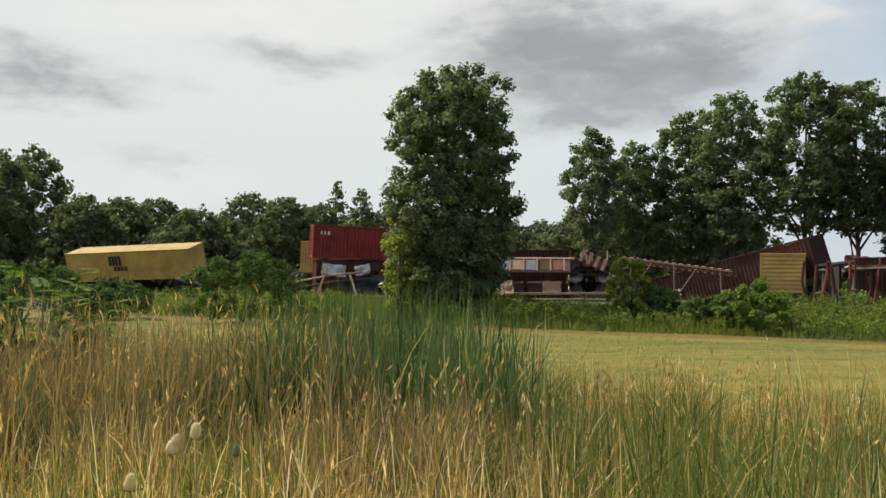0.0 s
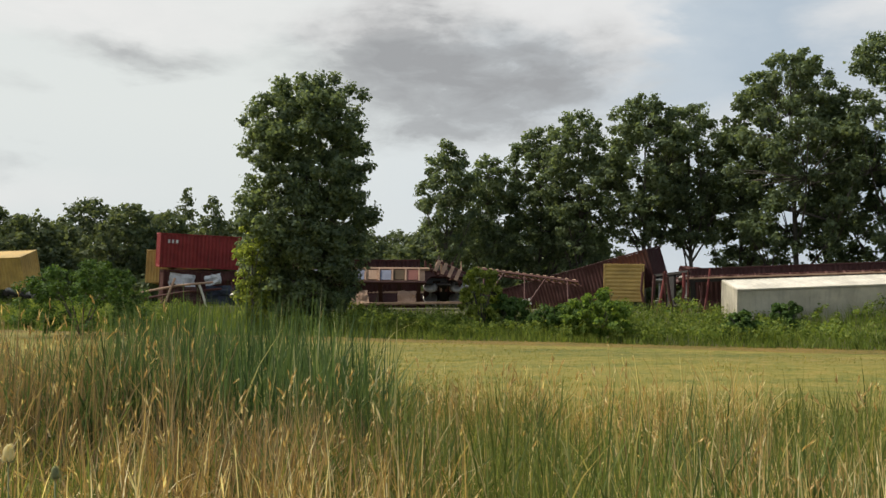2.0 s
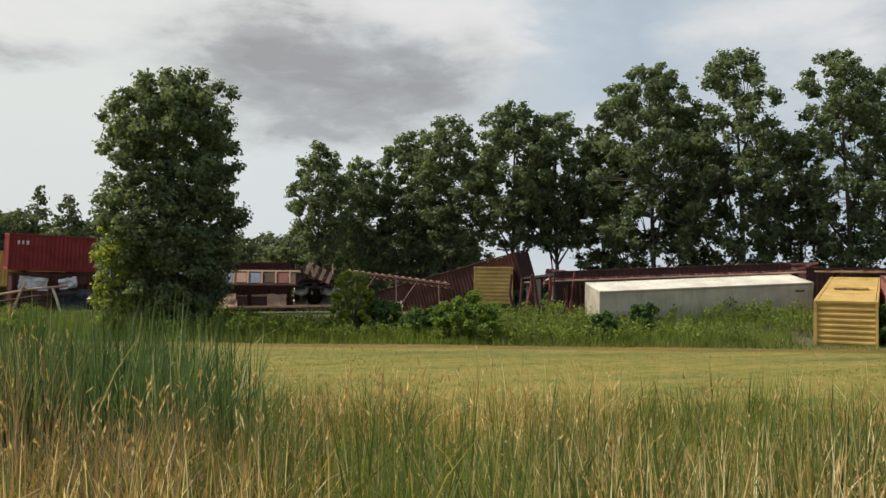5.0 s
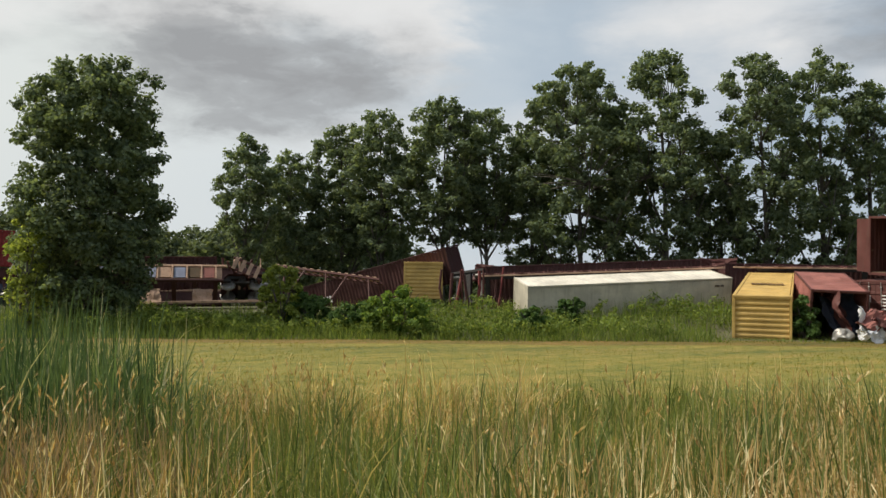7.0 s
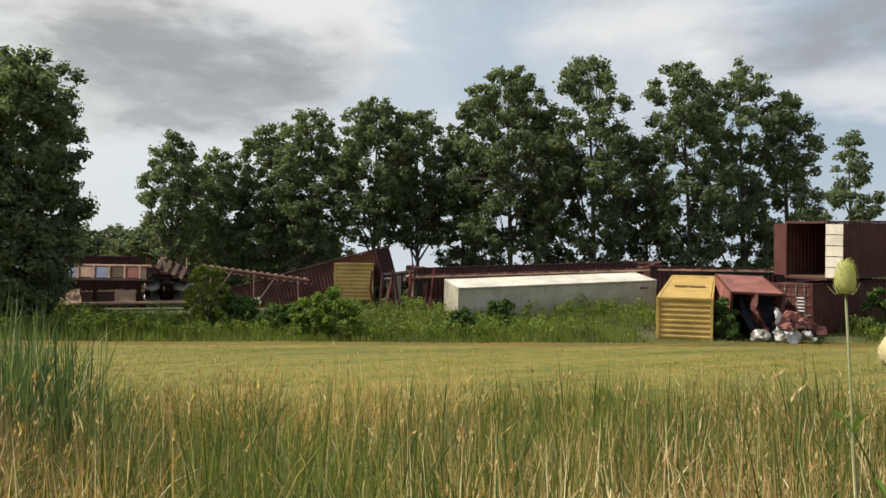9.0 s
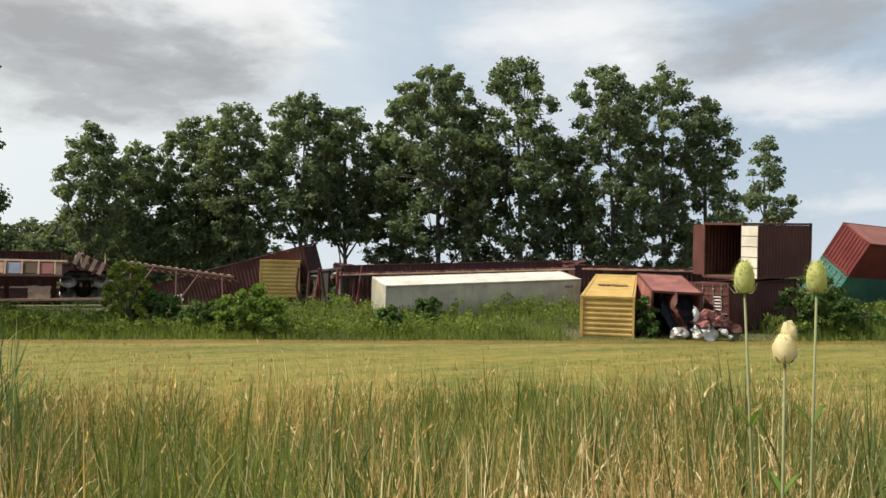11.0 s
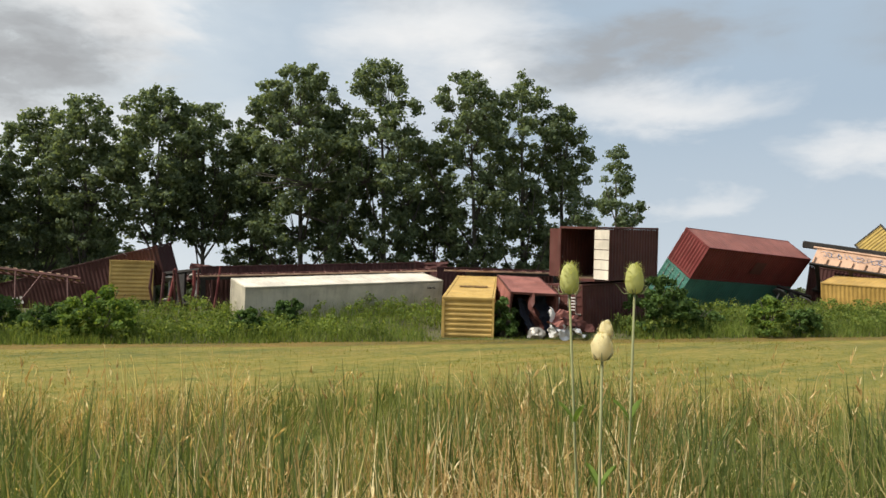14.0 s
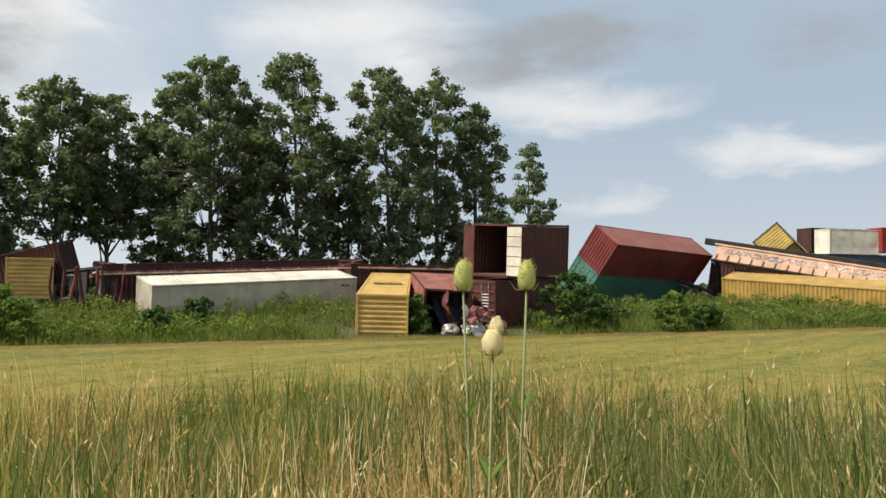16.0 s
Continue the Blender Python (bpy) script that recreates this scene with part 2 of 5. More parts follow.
M_FIELD = mown("mown_grass")
M_BALLAST = earth("trackside_soil", [(0.3, (0.05, 0.06, 0.02)), (0.7, (0.14, 0.12, 0.07))], 0.5, 7.0)
M_LEAF = leaf_mat("poplar_leaves", (0.10, 0.138, 0.094), (0.185, 0.235, 0.142), (0.25, 0.30, 0.16), 0.46)
M_LEAF_PALE = leaf_mat("young_poplar_leaves", (0.15, 0.20, 0.055), (0.33, 0.385, 0.11), (0.44, 0.48, 0.14), 0.58)
M_LEAF_FAR = leaf_mat("woodland_leaves", (0.075, 0.105, 0.068), (0.15, 0.18, 0.105), None, 0.42)
M_LEAF_BUSH = leaf_mat("bush_leaves", (0.06, 0.12, 0.03), (0.20, 0.29, 0.07), (0.34, 0.40, 0.09), 0.45)
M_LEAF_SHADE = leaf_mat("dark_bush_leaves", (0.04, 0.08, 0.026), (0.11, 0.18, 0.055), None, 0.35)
M_WEED = leaf_mat("weed_blades", (0.08, 0.13, 0.034), (0.205, 0.26, 0.068), (0.27, 0.31, 0.09), 0.46, 0.92)
M_TURF = leaf_mat("mown_blades", (0.10, 0.12, 0.012), (0.215, 0.20, 0.026), (0.34, 0.25, 0.065), 0.5, 0.84)
M_GREEN = leaf_mat("green_grass_blades", (0.07, 0.10, 0.03), (0.225, 0.255, 0.082), (0.45, 0.36, 0.19), 0.42, 0.87)
M_DRY = leaf_mat("dry_grass_stems", (0.32, 0.20, 0.085), (0.62, 0.43, 0.21), (0.84, 0.70, 0.43), 0.36, 0.8)
M_CATTAIL = leaf_mat("cattail_blades", (0.06, 0.09, 0.032), (0.175, 0.215, 0.078), (0.48, 0.42, 0.22), 0.38, 0.88)
M_CATTAIL_DITCH = leaf_mat("lush_cattail_blades", (0.045, 0.082, 0.038), (0.125, 0.182, 0.08), (0.42, 0.40, 0.25), 0.34, 0.92)
M_STRAW = leaf_mat("bleached_stems", (0.30, 0.19, 0.08), (0.66, 0.47, 0.235), (0.92, 0.79, 0.52), 0.34, 0.74)
M_REED = leaf_mat("dead_reed_blades", (0.20, 0.14, 0.08), (0.46, 0.34, 0.21), (0.13, 0.18, 0.08), 0.32, 0.7)
M_BARK = bark("grey_bark", (0.13, 0.115, 0.095))
M_TEASEL = leaf_mat("teasel_head", (0.40, 0.43, 0.15), (0.60, 0.60, 0.28), None, 0.35)
M_TEASEL_DRY = leaf_mat("teasel_head_in_flower", (0.62, 0.53, 0.30), (0.80, 0.72, 0.48), None, 0.3)
M_STALK = leaf_mat("teasel_stalk", (0.20, 0.21, 0.11), (0.27, 0.28, 0.15), None, 0.1)


# ---- mesh helpers ----
def mesh_np(name, verts, counts, loops, mat, smooth=False):
    """A mesh from numpy arrays: vertices, corners per face, and corner indices."""
    me = bpy.data.meshes.new(name)
    me.vertices.add(len(verts))
    me.vertices.foreach_set("co", np.asarray(verts, np.float32).ravel())
    me.loops.add(len(loops))
    me.loops.foreach_set("vertex_index", np.asarray(loops, np.int32))
    starts = np.concatenate([[0], np.cumsum(counts)[:-1]]).astype(np.int32)
    me.polygons.add(len(counts))
    me.polygons.foreach_set("loop_start", starts)
    if smooth:
        me.polygons.foreach_set("use_smooth", np.ones(len(counts), bool))
    me.materials.append(mat)
    me.update(calc_edges=True)
    return me


class Geo:
    """Gathers boxes, tubes and sheets into one mesh."""

    def __init__(self):
        self.v, self.f = [], []

    def add(self, vs, fs):
        k = len(self.v)
        self.v += [tuple(p) for p in vs]
        self.f += [tuple(i + k for i in q) for q in fs]
        return self

    def box(self, x0, x1, y0, y1, z0, z1, m=None):
        e = min(x1 - x0, y1 - y0, z1 - z0) * 0.12
        vs, fs = [], []
        # chamfered box: three points at each corner
        for sx in (0, 1):
            for sy in (0, 1):
                for sz in (0, 1):
                    c = Vector(((x0, x1)[sx], (y0, y1)[sy], (z0, z1)[sz]))
                    d = Vector(((e, -e)[sx], (e, -e)[sy], (e, -e)[sz]))
                    vs += [c + Vector((0, d.y, d.z)), c + Vector((d.x, 0, d.z)), c + Vector((d.x, d.y, 0))]
        idx = lambda sx, sy, sz, a: (sx * 4 + sy * 2 + sz) * 3 + a
        for a in range(3):
            for s in (0, 1):
                ring = []
                for p, q in ((0, 0), (1, 0), (1, 1), (0, 1)):
                    t = [0, 0, 0]
                    t[a], t[(a + 1) % 3], t[(a + 2) % 3] = s, p, q
                    ring.append(idx(*t, a))
                fs.append(ring if s else ring[::-1])
        for a in range(3):
            b, c = (a + 1) % 3, (a + 2) % 3
            for p in (0, 1):
                for q in (0, 1):
                    t0, t1 = [0, 0, 0], [0, 0, 0]
                    t0[a], t1[a] = 0, 1
                    t0[b] = t1[b] = p
                    t0[c] = t1[c] = q
                    r = [idx(*t0, b), idx(*t1, b), idx(*t1, c), idx(*t0, c)]
                    fs.append(r if p == q else r[::-1])
        for sx in (0, 1):
            for sy in (0, 1):
                for sz in (0, 1):
                    r = [idx(sx, sy, sz, k) for k in range(3)]
                    fs.append(r if (sx + sy + sz) % 2 else r[::-1])
        if m is not None:
            vs = [m @ v for v in vs]
        return self.add(vs, fs)

    def tube(self, pts, radii, n=8, cap=True):
        pts = [Vector(p) for p in pts]
        if isinstance(radii, (int, float)):
            radii = [radii] * len(pts)
        vs, fs = [], []
        for i, p in enumerate(pts):
            d = (pts[min(i + 1, len(pts) - 1)] - pts[max(i - 1, 0)]).normalized()
            a = d.orthogonal().normalized() if i == 0 else (a - d * a.dot(d)).normalized()
            b = d.cross(a)
            for j in range(n):
                w = 2 * math.pi * j / n
                vs.append(p + (a * math.cos(w) + b * math.sin(w)) * radii[i])
        for i in range(len(pts) - 1):
            for j in range(n):
                k = (j + 1) % n
                fs.append((i * n + j, i * n + k, (i + 1) * n + k, (i + 1) * n + j))
        if cap:
            fs += [tuple(range(n))[::-1], tuple(range((len(pts) - 1) * n, len(pts) * n))]
        return self.add(vs, fs)

    def sheet(self, grid):
        """A net of points, rows by columns."""
        r, c = len(grid), len(grid[0])
        fs = [(i * c + j, i * c + j + 1, (i + 1) * c + j + 1, (i + 1) * c + j) for i in range(r - 1) for j in range(c - 1)]
        return self.add([p for row in grid for p in row], fs)

    def mesh(self, name, mat, smooth=False):
        me = bpy.data.meshes.new(name)
        me.from_pydata(self.v, [], self.f)
        me.materials.append(mat)
        if smooth:
            me.polygons.foreach_set("use_smooth", np.ones(len(me.polygons), bool))
        me.update()
        return me


def part(name, geo, mat, parent, label="", smooth=False):
    me = geo.mesh(name, mat, smooth) if isinstance(geo, Geo) else geo
    ob = new(name, me)
    ob.parent = parent
    return tagged(ob, label)


def thing(name, m, label, category, group="", kind=""):
    ob = new(name)
    ob.empty_display_size = 0.3
    ob.matrix_world = m
    return tagged(ob, label, category, group, kind)


# ---- lie of the land ----


def sstep(a, b, v):
    v = np.clip((v - a) / (b - a), 0, 1)
    return v * v * (3 - 2 * v)


def ground_z(x, y):
    n = NX * x + NY * y
    d = np.hypot(x, y)
    z = 0.85 * (1 - sstep(0.9, 3.6, d)) - 0.35 * sstep(5, 8, n) * (1 - sstep(10, 15, n))
    z = z + 1.1 * sstep(39.5, 50, n) - 0.7 * sstep(60, 70, n)
    z = z + 0.018 * np.sin(x * 0.31 + 1) * np.cos(y * 0.27) + 0.012 * np.sin(x * 1.1 + y * 0.7)
    return z


def gz(x, y):
    return float(ground_z(np.float64(x), np.float64(y)))


def ground():
    rs = np.concatenate([[0.0], np.arange(1.0, 20, 0.5), np.arange(20, 80, 1.0), np.geomspace(80, 3000, 40)])
    th = np.linspace(0, 2 * np.pi, 181)[:-1]
    R, T = np.meshgrid(rs[1:], th, indexing="ij")
    x, y = (-R * np.sin(T)), (R * np.cos(T))
    v = np.stack([x, y, ground_z(x, y)], -1).reshape(-1, 3)
    v = np.concatenate([[[0, 0, gz(0, 0)]], v])
    k, m = len(th), len(rs) - 1
    fs, cn = [], []
    j = np.arange(k)
    j2 = (j + 1) % k
    tri = np.stack([np.zeros(k, int), 1 + j, 1 + j2], 1)
    quads = np.concatenate([np.stack([1 + i * k + j, 1 + (i + 1) * k + j, 1 + (i + 1) * k + j2, 1 + i * k + j2], 1) for i in range(m - 1)])
    me = mesh_np("ground", v, np.concatenate([np.full(k, 3), np.full(len(quads), 4)]), np.concatenate([tri.ravel(), quads.ravel()]), M_SOIL, True)
    me.materials.append(M_FIELD)
    me.materials.append(M_BALLAST)
    cx = np.array([v[q].mean(0) for q in quads])
    n = NX * cx[:, 0] + NY * cx[:, 1]
    zone = np.where((n > 13) & (n < 39), 1, np.where(n >= 39, 2, 0))
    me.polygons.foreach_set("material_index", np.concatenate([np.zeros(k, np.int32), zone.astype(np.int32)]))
    tagged(new("ground", me), "roadside ditch, mown field and railway bank", "ground", kind="structure")


ground()


# ---- shipping containers ----
def corrugated(L, H, pitch, depth, dent, seed, rows=5):
    """A ribbed sheet in the plane x-z, ribs upright, standing proud towards -y."""
    nr = max(2, round(L / pitch))
    p = L / nr
    xs = []
    for i in range(nr):
        x = -L / 2 + i * p
        xs += [(x, 0), (x + 0.26 * p, 0), (x + 0.50 * p, depth), (x + 0.76 * p, depth)]
    xs.append((L / 2, 0))
    rnd = random.Random(seed)
    off = Vector((rnd.uniform(0, 50), rnd.uniform(0, 50), 0))
    grid = []
    for r in range(rows):
        z = -H / 2 + H * r / (rows - 1)
        row = []
        for x, d in xs:
            edge = min(1, (L / 2 - abs(x)) / 0.5) * min(1, (H / 2 - abs(z)) / 0.4)
            w = noise.noise(Vector((x * 0.7, z * 0.9, 0)) + off) * dent * max(0, edge)
            row.append((x, d + w, z))
        grid.append(row)
    return grid


def container(label, m, colour, L=12.19, W=2.44, H=2.59, end="panel", dent=0.05, seed=1, pitch=0.278, smooth_side=False,
              letter=None, roll=0, open_angles=(0, 0), group="spilled containers", other=None, roof=None, lined=(False, True)):
    """A steel box: ribbed sides, ends and roof, rails, posts, castings; doors on the -x end where asked."""
    c = thing("shipping_container", m @ pose(0, 0, 0, roll), label, "container", group)
    o = other or colour
    hx, hy, hz = L / 2, W / 2, H / 2
    dep = 0.012 if smooth_side else 0.036

    def put(grid, mm, name, mat=None):
        g = Geo()
        g.sheet([[tuple(mm @ Vector(p)) for p in row] for row in grid])
        part(name, g, mat or colour, c)
    ih = H - 0.26
    put(corrugated(L - 0.2, ih, pitch, dep, dent, seed), pose(0, -hy + 0.02, 0), "side_panel")
    put(corrugated(L - 0.2, ih, pitch, dep, dent, seed + 1), pose(0, hy - 0.02, 0, 0, 0, 180), "side_panel")
    put(corrugated(L - 0.2, W - 0.16, 0.35, 0.015, dent * 0.8, seed + 2), pose(0, 0, hz - 0.03, 90), "roof", roof)
    put(corrugated(W - 0.2, ih, 0.25, 0.04, dent * 0.6, seed + 3), pose(hx - 0.03, 0, 0, 0, 0, 90), "end_panel")
    g = Geo()
    g.box(-hx + 0.1, hx - 0.1, -hy + 0.06, hy - 0.06, -hz + 0.10, -hz + 0.15)
    part("floor", g, M_WOOD, c)
    for sx in (-1, 1):
        for sy in (-1, 1):
            g = Geo()
            g.box(min(sx * hx, sx * (hx - 0.13)), max(sx * hx, sx * (hx - 0.13)), min(sy * hy, sy * (hy - 0.11)), max(sy * hy, sy * (hy - 0.11)), -hz + 0.11, hz - 0.11)
            part("corner_post", g, o, c)
            for sz in (-1, 1):
                g = Geo()
                a, b, d = sx * (hx + 0.004), sy * (hy + 0.004), sz * (hz + 0.004)
                g.box(min(a, a - sx * 0.178), max(a, a - sx * 0.178), min(b, b - sy * 0.162), max(b, b - sy * 0.162), min(d, d - sz * 0.118), max(d, d - sz * 0.118))
                part("corner_casting", g, o, c)
    for sy in (-1, 1):
        for z0, z1 in ((-hz, -hz + 0.15), (hz - 0.10, hz - 0.005)):
            g = Geo()
            y0, y1 = sorted((sy * hy, sy * (hy - 0.07)))
            g.box(-hx + 0.178, hx - 0.178, y0, y1, z0, z1)
            part("side_rail", g, o, c)
    for sx in (-1, 1):
        for z0, z1 in ((-hz, -hz + 0.14), (hz - 0.12, hz - 0.005)):
            g = Geo()
            x0, x1 = sorted((sx * hx, sx * (hx - 0.09)))
            g.box(x0, x1, -hy + 0.162, hy - 0.162, z0, z1)
            part("end_rail", g, o, c)
    for i in range(int(L / 1.5)):
        x = -hx + 0.9 + i * 1.5
        g = Geo()
        g.box(x, x + 0.09, -hy + 0.07, hy - 0.07, -hz + 0.01, -hz + 0.10)
        part("cross_member", g, o, c)
    if end == "panel":
        put(corrugated(W - 0.2, ih, 0.25, 0.04, dent * 0.6, seed + 4), pose(-hx + 0.03, 0, 0, 0, 0, -90), "end_panel")
    elif end == "doors":
        dw, dh = W / 2 - 0.12, ih
        for s, ang in ((1, open_angles[0]), (-1, open_angles[1])):
            hinge = Matrix.Translation((-hx + 0.04, s * (hy - 0.11), 0)) @ pose(0, 0, 0, 0, 0, -s * ang)
            # leaf: one folded sheet, recessed fields between stiffening folds
            prof = [(-0.045, -dh / 2)]
            for k in range(5):
                z0 = -dh / 2 + dh * k / 5
                prof += [(-0.045, z0 + 0.05), (-0.015, z0 + 0.08), (-0.015, z0 + dh / 5 - 0.08), (-0.045, z0 + dh / 5 - 0.05)]
            prof += [(-0.045, dh / 2), (0.02, dh / 2), (0.02, -dh / 2)]
            q = len(prof)
            g = Geo()
            g.add([hinge @ Vector((px, yy, pz)) for yy in (-s * 0.005, -s * dw) for px, pz in prof],
                  [tuple(range(q)), tuple(range(2 * q - 1, q - 1, -1))] + [(i, (i + 1) % q, (i + 1) % q + q, i + q) for i in range(q)])
            door = part("door", g, colour, c)
            if ang > 5 and lined[0 if s > 0 else 1]:
                for k in range(5):
                    z0 = -dh / 2 + dh * k / 5 + 0.02
                    g = Geo()
                    g.box(0.024, 0.045, *sorted((-s * 0.03, -s * (dw - 0.03))), z0, z0 + dh / 5 - 0.04, hinge)
                    part("door_lining", g, M_CREAM, door, "cream painted inner panel")
            for q in (0.28, 0.72):
                g = Geo()
                y = -s * dw * q
                g.tube([hinge @ Vector((-0.07, y, -dh / 2 - 0.05)), hinge @ Vector((-0.07, y, dh / 2 + 0.05))], 0.02, 6)
                for z in (-dh * 0.42, -dh * 0.15, dh * 0.15, dh * 0.42):
                    g.box(-0.09, -0.03, y - 0.05, y + 0.05, z - 0.03, z + 0.03, hinge)
                g.box(-0.10, -0.08, *sorted((y, y + s * 0.35)), -0.25, -0.20, hinge)
                part("lock_rod", g, M_STEEL, door, "galvanised lock rod")
    if letter:
        letter(c, hx, hy, hz)
    return c


def lay(x, y, z, rx, ry, rz):
    return pose(x, y, z, rx, ry, rz)


# ---- the spilled containers ----
def strokes(c, boxes, mat, label):
    """Plain painted shapes, one part each."""
    for q in boxes:
        part("painted_mark", Geo().box(*q), mat, c, label)


def row_of(x, z, w, h, n, y, seed):
    rnd = random.Random(seed)
    st = w / n
    return [(x + i * st, x + i * st + st * rnd.uniform(0.45, 0.75), y - 0.006, y, z, z + h * rnd.choice((1, 1, 0.75))) for i in range(n)]


def emblem_square(c, hx, hy, hz):
    strokes(c, [(-1.8 + 0.32 * i, -1.56 + 0.32 * i, -hy - 0.036, -hy - 0.03, 0.05, 0.9) for i in range(4)] + [(-1.8, -0.6, -hy - 0.036, -hy - 0.03, 0.72, 0.88)] + [(-1.4 + 0.34 * i, -1.14 + 0.34 * i, -hy - 0.036, -hy - 0.03, -0.42, -0.05) for i in range(4)], M_LETTER_DARK, "dark square emblem")


def emblem_white_short(c, hx, hy, hz):
    strokes(c, row_of(-hx + 0.55, hz - 0.75, 0.85, 0.36, 3, -hy - 0.03, 3), M_LETTER, "white emblem")


def emblem_white_end(c, hx, hy, hz):
    x = -hx - 0.012
    strokes(c, [(x - 0.006, x, 0.25 + i * 0.17, 0.36 + i * 0.17, 0.30, 0.62) for i in range(4)], M_LETTER, "white emblem")
    strokes(c, [(x - 0.006, x, -0.75, -0.30 - 0.06 * (i % 2), 0.60 - i * 0.16, 0.66 - i * 0.16) for i in range(5)], M_LETTER, "white marks")


def emblem_top(c, hx, hy, hz):
    rnd = random.Random(5)
    strokes(c, [(-1.0 - rnd.uniform(0, 0.2), -0.55 + rnd.uniform(-0.1, 0.1), hy + 0.02, hy + 0.026, -0.75 + i * 0.2, -0.575 + i * 0.2) for i in range(8)] + [(-0.3, -0.15, hy + 0.02, hy + 0.026, -0.3, 0.75)], M_LETTER_BROWN, "brown emblem")


def marks_white(c, hx, hy, hz):
    strokes(c, row_of(-hx + 1.0, -0.4, 1.3, 0.5, 5, -hy - 0.03, 9), M_LETTER, "white marking")


def marks_small(c, hx, hy, hz):
    strokes(c, row_of(hx - 1.1, hz - 0.5, 0.6, 0.12, 6, -hy - 0.02, 4) + [(hx - 0.75, hx - 0.55, -hy - 0.026, -hy - 0.02, -0.1, 0.1)], M_LETTER_DARK, "small dark mark")


def patch_pale(c, hx, hy, hz):
    strokes(c, [(-0.2, 1.1, -hy - 0.036, -hy - 0.03, -0.45, 0.55)], M_BROWN, "faded square emblem")


# yellow box on its side, near end at the field's edge
container("yellow steel container lying on its side in the weeds", lay(33.22, 33.11, 1.43, 1.6, -5.8, 42.7), M_YELLOW, roll=90, seed=11, letter=emblem_top, dent=0.03)
# stack of two with the open doors
UP = lay(38.69, 27.69, 4.49, 4.1, -2.5, 0.8)
container("red-brown container with open doors stacked on another", UP, M_BROWN, L=6.06, H=2.9, end="doors", open_angles=(198, 172), seed=21, dent=0.03)
container("red-brown container with closed doors crushed at its foot", lay(38.05, 28.15, 1.5, 1.5, -2.5, 2), M_BROWN, L=6.06, H=2.7, end="doors", seed=22, dent=0.12, letter=emblem_white_end)
# leaning pair; the red one's sunlit roof and shaded sides are set by colour
TILT_M = lay(56.67, 29.1, 4.67, 37.5, 2.4, -7.2)
container("red container tipped over on top of a teal one", TILT_M, M_TIPRED, seed=31, roof=M_FADED_SUNLIT, letter=patch_pale, dent=0.04)
container("teal container tipped over beneath a red one", TILT_M @ Matrix.Translation((0, 0, -2.63)), M_TEAL, seed=32, end="doors")
# long pale box; its roof takes a lighter paint to carry the sunlight on top
container("long dirty white container lying in the weeds", lay(28.23, 38.91, 1.57, 12.0, -2.1, -10.9), M_WHITE, roof=M_CREAM, H=2.9, seed=41, smooth_side=True, pitch=0.6, letter=marks_small, dent=0.03)
# ochre box by the tipped car
container("ochre ribbed container lying in front of a tipped rail car", lay(60.0, 18.3, 1.47, 12.5, 4.4, -90), M_OCHRE, seed=51, dent=0.04, letter=marks_small)
# old yellow box thrown on its edge
container("old yellow container thrown up on its edge", lay(76.5, 25.0, 4.5, 48.6, 14.5, 1.9), M_YELLOW_OLD, seed=61, dent=0.06, other=M_BLACK)
# standing stack far along the line
FAR = lay(92.63, 25.65, 6.86, 0.5, 0.9, -36.7)
container("white container on top of a standing stack", FAR @ Matrix.Translation((0.8, 0, 0)), M_CREAM, L=6.06, seed=71, smooth_side=True, group="standing stack")
container("navy container beneath a white one", FAR @ Matrix.Translation((1.5, 0.0, -2.62)), M_NAVY, seed=72, group="standing stack")
container("dark red container behind a white one", FAR @ Matrix.Translation((0.6, 2.7, 0.25)), M_DARKRED, L=6.06, seed=73, group="standing stack")
container("red container at the end of a standing stack", FAR @ Matrix.Translation((6.6, -0.5, 0.25)), M_RED, L=6.06, seed=74, group="standing stack", letter=emblem_white_short)
container("navy container at the bottom of a standing stack", FAR @ Matrix.Translation((1.5, 0.0, -5.24)), M_NAVY, seed=75, group="standing stack")
container("dark red container wedged behind a tipped car", lay(64.6, 21.2, 2.0, 0, 9, -82), M_DARKRED, seed=76, dent=0.06)
# red box high on the wreck, by the lone tree
container("bright red container high on the wreck", lay(-7.63, 66.88, 5.53, 3.3, 1.6, 16), M_RED, L=6.06, seed=81, letter=emblem_white_short, dent=0.04)
container("red-brown container torn open beneath a red one", lay(-7.4, 67.0, 2.75, 2, 1, 16), M_BROWN, L=6.06, seed=82, dent=0.3)
container("ochre container end behind a red one", lay(-9.6, 70.6, 4.2, 0, 4, 70), M_OCHRE, L=6.06, seed=83)
# yellow box among the trees
container("yellow container lying across the wreck among bushes", lay(-27.0, 72.6, 4.03, 16.4, -1.8, -14), M_YELLOW, seed=91, letter=emblem_square, dent=0.04)
# yellow end panel and the sloping dark red box
container("yellow container on its side showing its ribbed end", lay(22.05, 53.5, 2.95, 0.9, 0.1, 66.5), M_YELLOW, L=6.06, roll=90, seed=101, dent=0.03)
container("dark red container sloping up out of the weeds", lay(20.7, 58.3, 2.85, 8, -13, -48), M_DARKRED, seed=102, dent=0.08, letter=marks_white)
# dark red boxes behind the pale one
container("long dark red container behind the white one", lay(30.3, 45.05, 2.65, 0, -1.5, -32.3), M_DARKRED, L=13.5, H=2.7, seed=111, dent=0.06)
container("dark red container behind the yellow one", lay(42.3, 37.6, 2.45, 0, 1.5, -32), M_DARKRED, H=2.6, seed=112, dent=0.06)


